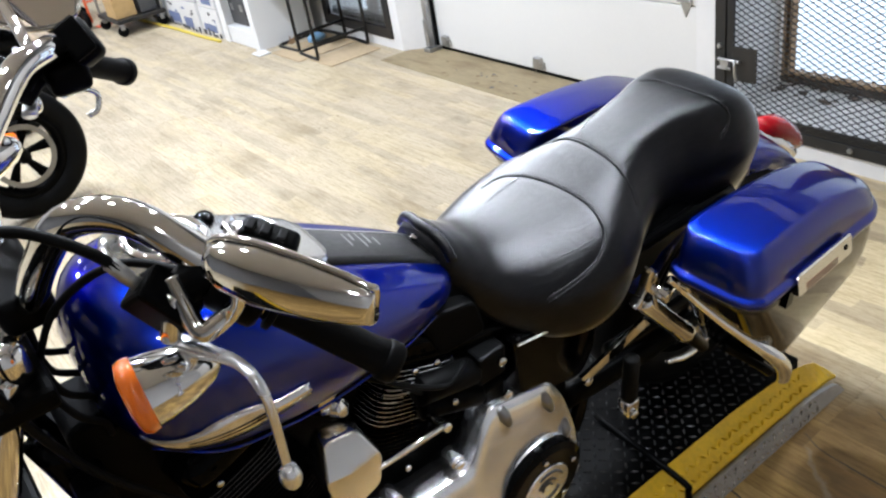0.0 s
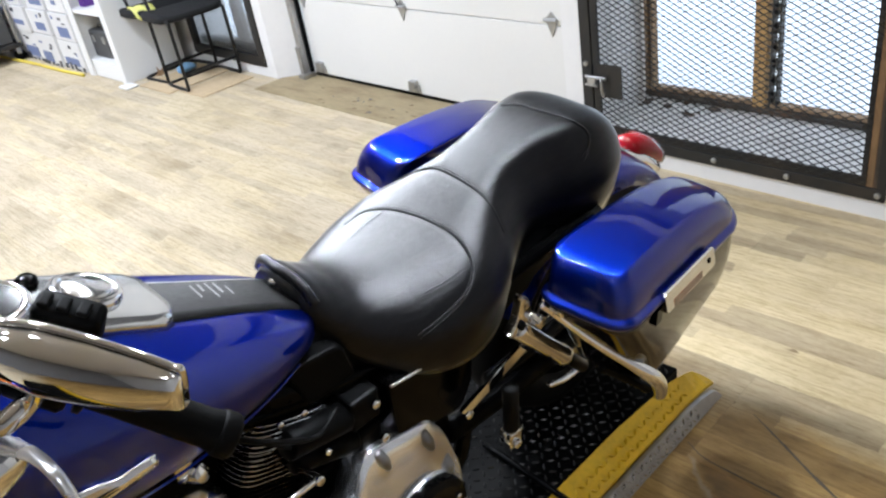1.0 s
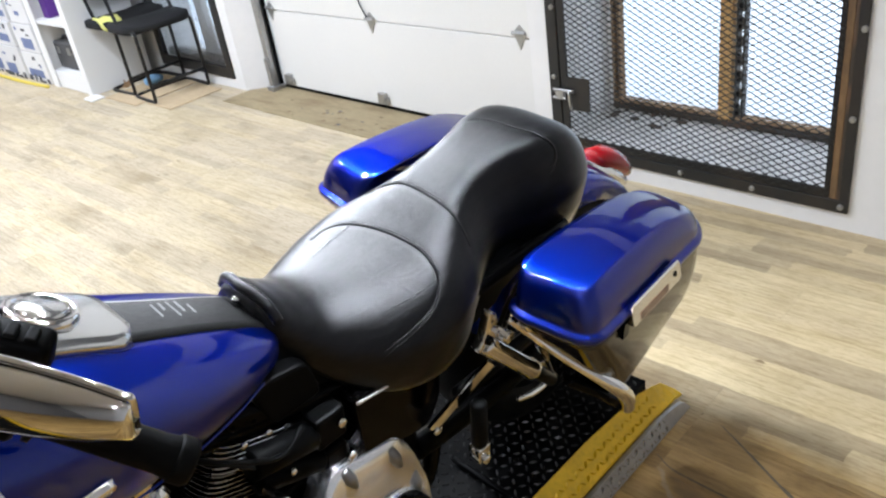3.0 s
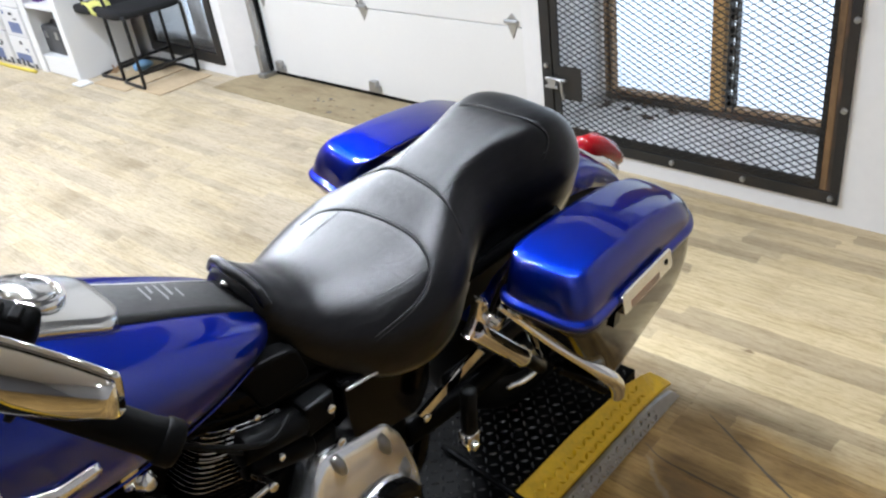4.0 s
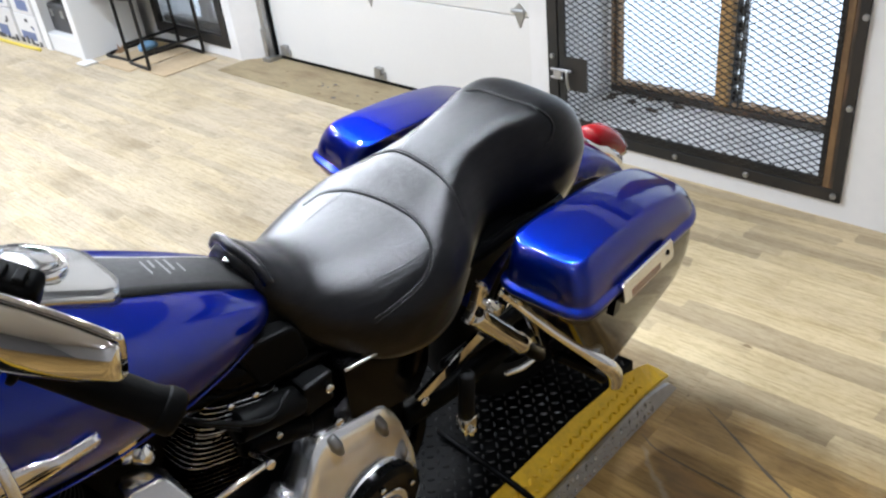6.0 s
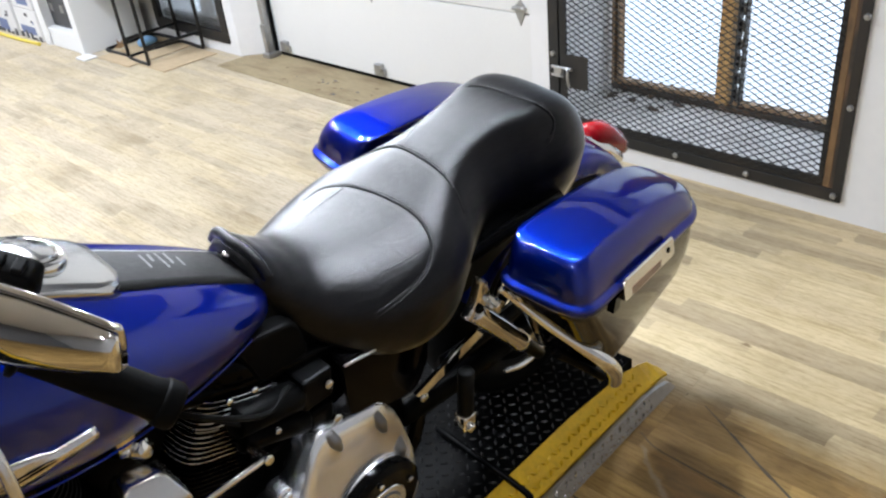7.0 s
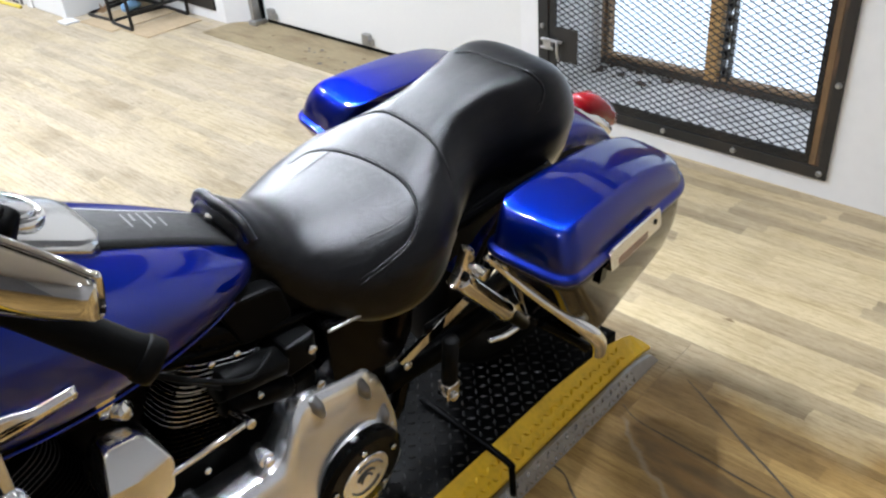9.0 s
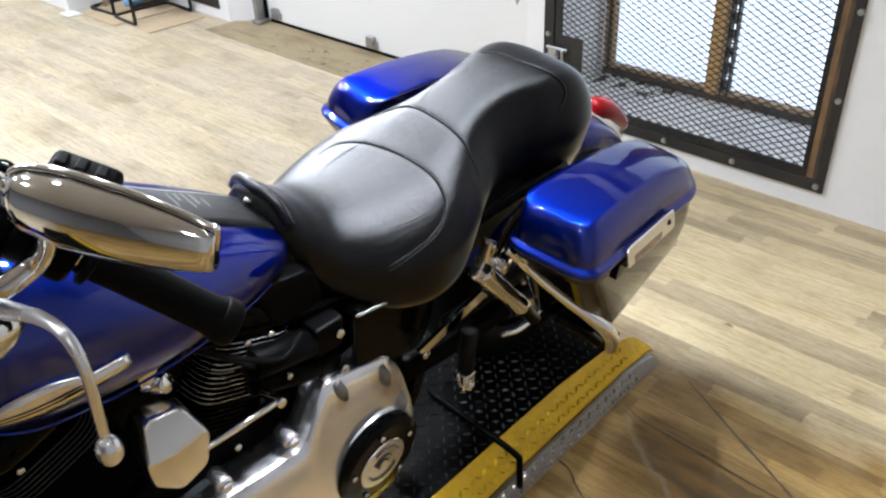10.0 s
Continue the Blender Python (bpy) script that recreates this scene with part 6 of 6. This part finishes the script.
vs = [bm.verts.new((2.60 + r * math.cos(a), 5.36, 0.03 + r * 0.9 * math.sin(a) + 0.02)) for a, r in ((radians(d), rr) for d, rr in ((0, .05), (25, .02), (50, .055), (80, .02), (105, .055), (140, .02), (180, .045), (250, .02), (300, .02)))]
bm.faces.new(vs)
o = part("blade", bm, RUST, lf)
o.modifiers.new("thickness", "SOLIDIFY").thickness = 0.002
rag = thing("rag", None, "crumpled blue rag on the floor", "rag")
bm = bmesh.new()
bmesh.ops.create_icosphere(bm, subdivisions=3, radius=0.06, matrix=Matrix.Translation((2.78, 5.34, 0.03)) @ Matrix.Diagonal((1.2, 0.7, 0.55, 1)))
for v in bm.verts:
    v.co += v.normal * 0.012 * noise.noise(v.co * 40)
    v.co.z = max(v.co.z, 0.008)
part("cloth", bm, TEAL, rag, smooth=True)


def bookcase():
    b = thing("shelf_unit", None, "white melamine shelf unit with open bays", "shelf")
    x0, x1, y0, y1, h = 2.45, 2.90, 5.59, 6.15, 1.9
    part("end_panel", box(x0 - 0.01, x1, y0 - 0.03, y0 + 0.04, 0.0, h, 0.002), MELAMINE, b)
    part("end_panel", box(x0, x1, y1 - 0.04, y1, 0.0, h, 0.002), MELAMINE, b)
    part("back_panel", box(x1 - 0.02, x1 - 0.002, y0 + 0.041, y1 - 0.041, 0.0, h), MELAMINE, b)
    for z in (0.095, 0.45, 0.83, 1.2, 1.86):
        part("shelf_board", box(x0 + 0.002, x1 - 0.02, y0 + 0.041, y1 - 0.041, z, z + 0.025, 0.001), MELAMINE, b)
    part("plinth", box(x0 + 0.004, x0 + 0.02, y0 + 0.041, y1 - 0.041, 0.0, 0.094, 0.002), MELAMINE, b)
    part("face_post", box(x0 - 0.012, x0 - 0.001, y1 - 0.085, y1, 0.0, h, 0.001), MELAMINE, b)
    c = thing("tool_case", None, "dark grey plastic case standing on the lowest shelf", "case")
    part("case_body", box(2.51, 2.66, 5.82, 6.10, 0.121, 0.315, 0.015), CASE, c)
    part("case_handle", tube([(2.57, 5.90, 0.313), (2.57, 5.92, 0.337), (2.57, 6.02, 0.337), (2.57, 6.04, 0.313)], 0.009, 8), CASE, c, smooth=True)
    for y in (5.87, 6.03):
        part("case_latch", box(2.502, 2.512, y - 0.02, y + 0.02, 0.23, 0.28, 0.003), GALV, c)
    p = thing("carton", None, "small purple and white carton on the shelf", "carton")
    part("carton_body", box(2.51, 2.62, 5.99, 6.07, 0.476, 0.62, 0.002), PURPLE, p)
    q = thing("carton", None, "small white carton on the shelf", "carton")
    part("carton_body", box(2.54, 2.66, 5.72, 5.84, 0.476, 0.60, 0.002), CARTON, q)


bookcase()
pp = thing("paper_sheet", None, "small white card lying on the floor by the shelf", "card")
part("card", box(2.37, 2.46, 5.43, 5.555, 0.001, 0.012, 0.002), MELAMINE, pp)

random.seed(11)
for i, (y, z, d, h, w) in enumerate(((6.32, 0.0, 0.36, 0.22, 0.36), (6.32, 0.225, 0.34, 0.20, 0.34), (6.32, 0.43, 0.36, 0.2, 0.32), (6.72, 0.0, 0.36, 0.24, 0.38), (6.72, 0.245, 0.34, 0.18, 0.36), (6.72, 0.43, 0.3, 0.2, 0.34),
                                    (7.13, 0.0, 0.36, 0.23, 0.38), (7.13, 0.235, 0.36, 0.2, 0.36), (7.53, 0.0, 0.36, 0.3, 0.36), (7.53, 0.305, 0.3, 0.22, 0.34), (7.13, 0.44, 0.3, 0.22, 0.3), (6.5, 0.64, 0.3, 0.2, 0.4))):
    t = thing("carton", None, "white printed carton in a stack along the wall", "carton", "stacked cartons")
    x0 = 2.43 + random.uniform(0, 0.03)
    y += 0.07
    part("carton_body", box(x0, x0 + d, y - w / 2, y + w / 2, z + 0.001, z + h, 0.004), CARTON, t)
    part("print_band", box(x0 - 0.003, x0 - 0.0005, y - w * random.uniform(0.1, 0.45), y + w * random.uniform(0.05, 0.4), z + h * random.uniform(0.06, 0.3), z + h * random.uniform(0.36, 0.5)), BLUEGREY, t, "plain blue-grey bar of print")
    if z == 0.0:
        for k in range(5):
            ya = y - w / 2 + w * (k + random.uniform(0.0, 0.25)) / 5
            part("torn_patch", box(x0 - 0.0035, x0 - 0.0005, ya, ya + w * random.uniform(0.10, 0.19), 0.001, h * random.uniform(0.06, 0.26), 0.0005), CASE, t, "dark torn lower edge")
    for k in range(3):
        ym, zm, hm = y + w * random.uniform(-0.42, 0.3), z + h * random.uniform(0.52, 0.8), h * random.uniform(0.05, 0.16)
        part("print_mark", box(x0 - 0.003, x0 - 0.0005, ym, ym + random.uniform(0.015, 0.06), zm, zm + hm), CASE if k else BLUEGREY, t)
hs = thing("hose", None, "yellow hose lying along the floor by the cartons", "hose")
part("hose_line", tube([(2.39, 6.15, 0.012), (2.37, 6.5, 0.012), (2.36, 7.0, 0.012), (2.33, 7.5, 0.012), (2.30, 8.0, 0.012)], 0.012, 8), YELLOWHOSE, hs, smooth=True)


def caster(p, parent, r=0.045):
    x, y = p
    w = part("caster", merge(box(x - 0.018, x + 0.018, y - 0.022, y + 0.022, r * 1.3, r * 2.3, 0.003)), GALV, parent)
    part("caster_wheel", revolve([(0.001, -0.012), (r * 0.9, -0.012), (r, -0.008), (r, 0.008), (r * 0.9, 0.012), (0.001, 0.012)], Matrix.Translation((x, y, r)) @ Matrix.Rotation(radians(90), 4, "X"), 18), RUBBER, w, smooth=False)


def service_cart():
    c = thing("service_cart", Matrix.Translation((2.16, 7.42, 0)), "low grey steel cart on casters", "cart")
    part("cart_deck", box(-0.16, 0.26, -0.13, 0.45, 0.105, 0.14, 0.006), DARKSTEEL, c)
    for p in ((-0.13, -0.10), (0.22, -0.10), (-0.13, 0.40), (0.22, 0.40)):
        caster(p, c)
    for x, y in ((0.24, -0.11), (0.24, 0.43), (-0.14, 0.43)):
        part("cart_post", rod((x, y, 0.14), (x, y, 0.75), 0.012), GALV, c, smooth=True)
    b = thing("wooden_box", None, "tan plywood box standing on the cart", "box")
    part("box_body", box(2.02, 2.20, 7.36, 7.62, 0.141, 0.50, 0.004), TAN, b)
    k = thing("black_bin", None, "black plastic bin standing on the cart", "bin")
    part("bin_body", box(2.23, 2.38, 7.34, 7.80, 0.141, 0.52, 0.012), CASE, k)


service_cart()


def hand_truck():
    h = thing("hand_truck", Matrix.Translation((2.10, 7.98, 0)) @ Matrix.Diagonal((0.75, 0.75, 0.75, 1)), "orange steel hand truck with black wheels", "hand truck")
    for x in (-0.16, 0.16):
        part("rail", tube([(x, 0.10, 0.06), (x, 0.14, 0.5), (x, 0.20, 1.1), (x, 0.30, 1.2)], 0.014, 8), ORANGE, h, smooth=True)
        part("truck_wheel", revolve([(0.001, -0.03), (0.05, -0.03), (0.10, -0.025), (0.11, 0), (0.10, 0.025), (0.05, 0.03), (0.001, 0.03)], Matrix.Translation((x * 1.3, 0.12, 0.11)) @ Matrix.Rotation(radians(90), 4, "Y"), 24), RUBBER, h, smooth=True)
    for z in (0.3, 0.6, 0.9):
        part("rung", rod((-0.16, 0.12 + z * 0.06, z), (0.16, 0.12 + z * 0.06, z), 0.010), ORANGE, h, smooth=True)
    part("toe_plate", box(-0.14, 0.14, 0.0, 0.1, 0.01, 0.02, 0.002), ORANGE, h)


hand_truck()


def generator():
    g = thing("generator", Matrix.Translation((1.84, 8.50, 0)) @ Matrix.Diagonal((0.7, 0.7, 0.7, 1)), "red wheeled generator standing by the far wall", "generator")
    part("housing", box(-0.28, 0.25, -0.18, 0.25, 0.10, 0.52, 0.03, 3), REDPAINT, g)
    for x in (-0.2, 0.18):
        part("generator_wheel", revolve([(0.001, -0.03), (0.06, -0.03), (0.11, -0.02), (0.12, 0), (0.11, 0.02), (0.06, 0.03), (0.001, 0.03)], Matrix.Translation((x, -0.20, 0.12)) @ Matrix.Rotation(radians(90), 4, "X"), 24), RUBBER, g, smooth=True)
    part("handle", tube([(-0.26, 0, 0.5), (-0.26, 0, 0.62), (0.22, 0, 0.62), (0.22, 0, 0.5)], 0.014, 8, smooth=False), SATIN, g, smooth=True)


generator()


def parked_bike(m, label):
    """A second motorcycle along the wall: seen from its front wheel back to the tank."""
    b = thing("motorcycle", m, label, "motorcycle", "parked motorcycles")
    wheel(0, 0.305, 0.305, 0.062, b, 6)
    part("front_fender", fender(0, 0.305, 0.325, 0.075, 60, 170, 14), GLOSS, b, smooth=True)
    for y in (-0.09, 0.09):
        part("fork_leg", merge(rod((0.0, y, 0.29), (-0.10, y, 0.58), 0.028), rod((-0.10, y, 0.58), (-0.24, y, 0.98), 0.021)), SATIN, b, smooth=True)
    part("fork_clamp", box(-0.29, -0.19, -0.13, 0.13, 0.90, 0.93, 0.008), SATIN, b)
    part("headlamp", revolve([(0.001, 0), (0.06, 0.01), (0.088, 0.06), (0.09, 0.11), (0.001, 0.12)], along((-0.20, 0, 0.80), (0.2, 0, 0.76)), 24), CHROME, b, smooth=True)
    part("handlebar", tube([(-0.42, -0.38, 1.03), (-0.32, -0.25, 1.08), (-0.27, 0, 0.99), (-0.32, 0.25, 1.08), (-0.42, 0.38, 1.03)], 0.014, 10), CHROME, b, smooth=True)
    part("engine", prism(outline_blend([(-0.45, 0.18), (-0.42, 0.55), (-0.85, 0.62), (-0.95, 0.2)], 0.05), -0.15, 0.15, "y", 0.02), SATIN, b)
    part("frame_tube", tube([(-0.22, 0, 0.75), (-0.36, 0, 0.35), (-0.42, 0, 0.14), (-0.95, 0, 0.14)], 0.02, 8), GLOSS, b, smooth=True)
    rg = [[(-0.30 - 0.5 * t, 0.15 * s * math.cos(a), 0.80 - 0.08 * t + 0.10 * s * math.sin(a)) for a in (2 * math.pi * k / 24 for k in range(24))] for t, s in ((0, 0.3), (0.08, 0.7), (0.3, 1), (0.6, 0.95), (0.9, 0.6), (1, 0.2))]
    part("fuel_tank", loft(rg), GLOSS, b, smooth=True)
    part("seat", loft([[(-0.78 - 0.65 * t, 0.15 * s * math.cos(a), 0.70 + 0.05 * s * math.sin(a)) for a in (2 * math.pi * k / 20 for k in range(20))] for t, s in ((0, 0.4), (0.1, 0.9), (0.5, 1), (0.9, 0.8), (1, 0.3))]), LEATHER, b, smooth=True)
    rw = wheel(-1.5, 0.305, 0.305, 0.075, b, 6)
    part("rear_fender", fender(-1.5, 0.305, 0.33, 0.10, 30, 160, 14), GLOSS, b, smooth=True)
    part("kickstand", rod((-0.75, -0.1, 0.2), (-0.62, -0.28, 0.012), 0.012), SATIN, b, smooth=True)
    for y in (-0.17, 0.17):
        part("turn_signal", revolve([(0.001, 0), (0.03, 0.005), (0.035, 0.04), (0.02, 0.06), (0.001, 0.065)], along((-0.02, y, 0.425), (-0.3, y, 0.42)), 16), AMBER, b, "amber turn signal", True)
    return b


pb = parked_bike(Matrix.Translation((0.584, 4.163, 0)) @ Matrix.Rotation(radians(8), 4, "Z"), "black motorcycle with cast wheels parked on the plank floor")
copy_thing(pb, Matrix.Translation((0.80, 5.55, 0)) @ Matrix.Rotation(radians(8), 4, "Z"))

# ---- wear on the floor ----


def floor_mark(points, width, mat, height=0.0012):
    line = smooth_path([(x, y, 0.0) for x, y in points], 8)
    bm = bmesh.new()
    rows = []
    for i, q in enumerate(line):
        d = (line[min(i + 1, len(line) - 1)] - line[max(i - 1, 0)]).normalized()
        w = width * (0.35 + 0.65 * math.sin(math.pi * (i + 0.5) / len(line))) * (0.8 + 0.4 * noise.noise(q * 30))
        side = Vector((-d.y, d.x, 0)) * w / 2
        rows.append([bm.verts.new(q + side + Vector((0, 0, height))), bm.verts.new(q - side + Vector((0, 0, height)))])
    for a, b in zip(rows, rows[1:]):
        bm.faces.new((a[0], a[1], b[1], b[0]))
    return part("floor_crack", bm, mat, floor)


SCUFF = material("dark_scuff", (0.11, 0.085, 0.055), rough=0.7, grain=0.4, scale=50)
for pts, wd in (([(1.60, 0.88), (1.575, 0.826), (1.567, 0.73), (1.563, 0.639), (1.556, 0.55), (1.552, 0.45), (1.55, 0.36)], 0.006), ([(1.775, 0.80), (1.747, 0.749), (1.705, 0.675), (1.664, 0.604), (1.62, 0.52), (1.577, 0.444), (1.54, 0.38)], 0.009),
                ([(1.345, 0.93), (1.336, 0.915), (1.327, 0.863), (1.30, 0.825), (1.279, 0.79), (1.265, 0.75)], 0.007)):
    floor_mark(pts, wd, SCUFF)
# ---- floor planks ----
random.seed(7)
PLANK_W = 0.178
meshes = {}


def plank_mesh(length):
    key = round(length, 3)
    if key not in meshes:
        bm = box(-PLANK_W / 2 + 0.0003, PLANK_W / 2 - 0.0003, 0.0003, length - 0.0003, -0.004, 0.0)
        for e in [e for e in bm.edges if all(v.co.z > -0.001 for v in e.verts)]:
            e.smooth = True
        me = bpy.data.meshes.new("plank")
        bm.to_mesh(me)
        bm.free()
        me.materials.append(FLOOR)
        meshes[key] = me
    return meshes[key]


rest = []
x = -1.56
while x < 3.0:
    y = -0.98 - random.choice((0.0, 0.3, 0.6, 0.9))
    rest.append((x, -2.09, y))
    while y < 9.6:
        length = 1.22
        ob = new("plank", plank_mesh(length))
        ob.location = (x, y, random.uniform(-0.0004, 0.0))
        ob.parent = floor
        y += length
    x += PLANK_W

# the planks further off, along the south and west walls
x = -1.56 - PLANK_W
while x > -5.3:
    y = -2.09
    while y < 10.5:
        length = random.choice((0.61, 1.22)) if y < -2 else 1.22
        rest.append((x, y, min(y + length, 10.59)))
        y += length
    x -= PLANK_W
verts, faces = [], []
for x, lo, hi in rest:
    if hi - lo < 0.02:
        continue
    k, w = len(verts), PLANK_W / 2 - 0.0003
    verts.extend((x + sx * w, y, z) for z in (-0.0035, 0.0) for y in (lo + 0.0003, hi - 0.0003) for sx in (-1, 1))
    faces.extend(tuple(k + i for i in q) for q in ((4, 5, 7, 6), (0, 1, 5, 4), (1, 3, 7, 5), (3, 2, 6, 7), (2, 0, 4, 6)))
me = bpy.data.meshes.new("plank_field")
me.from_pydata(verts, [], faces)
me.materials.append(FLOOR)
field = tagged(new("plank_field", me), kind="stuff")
field.parent = floor
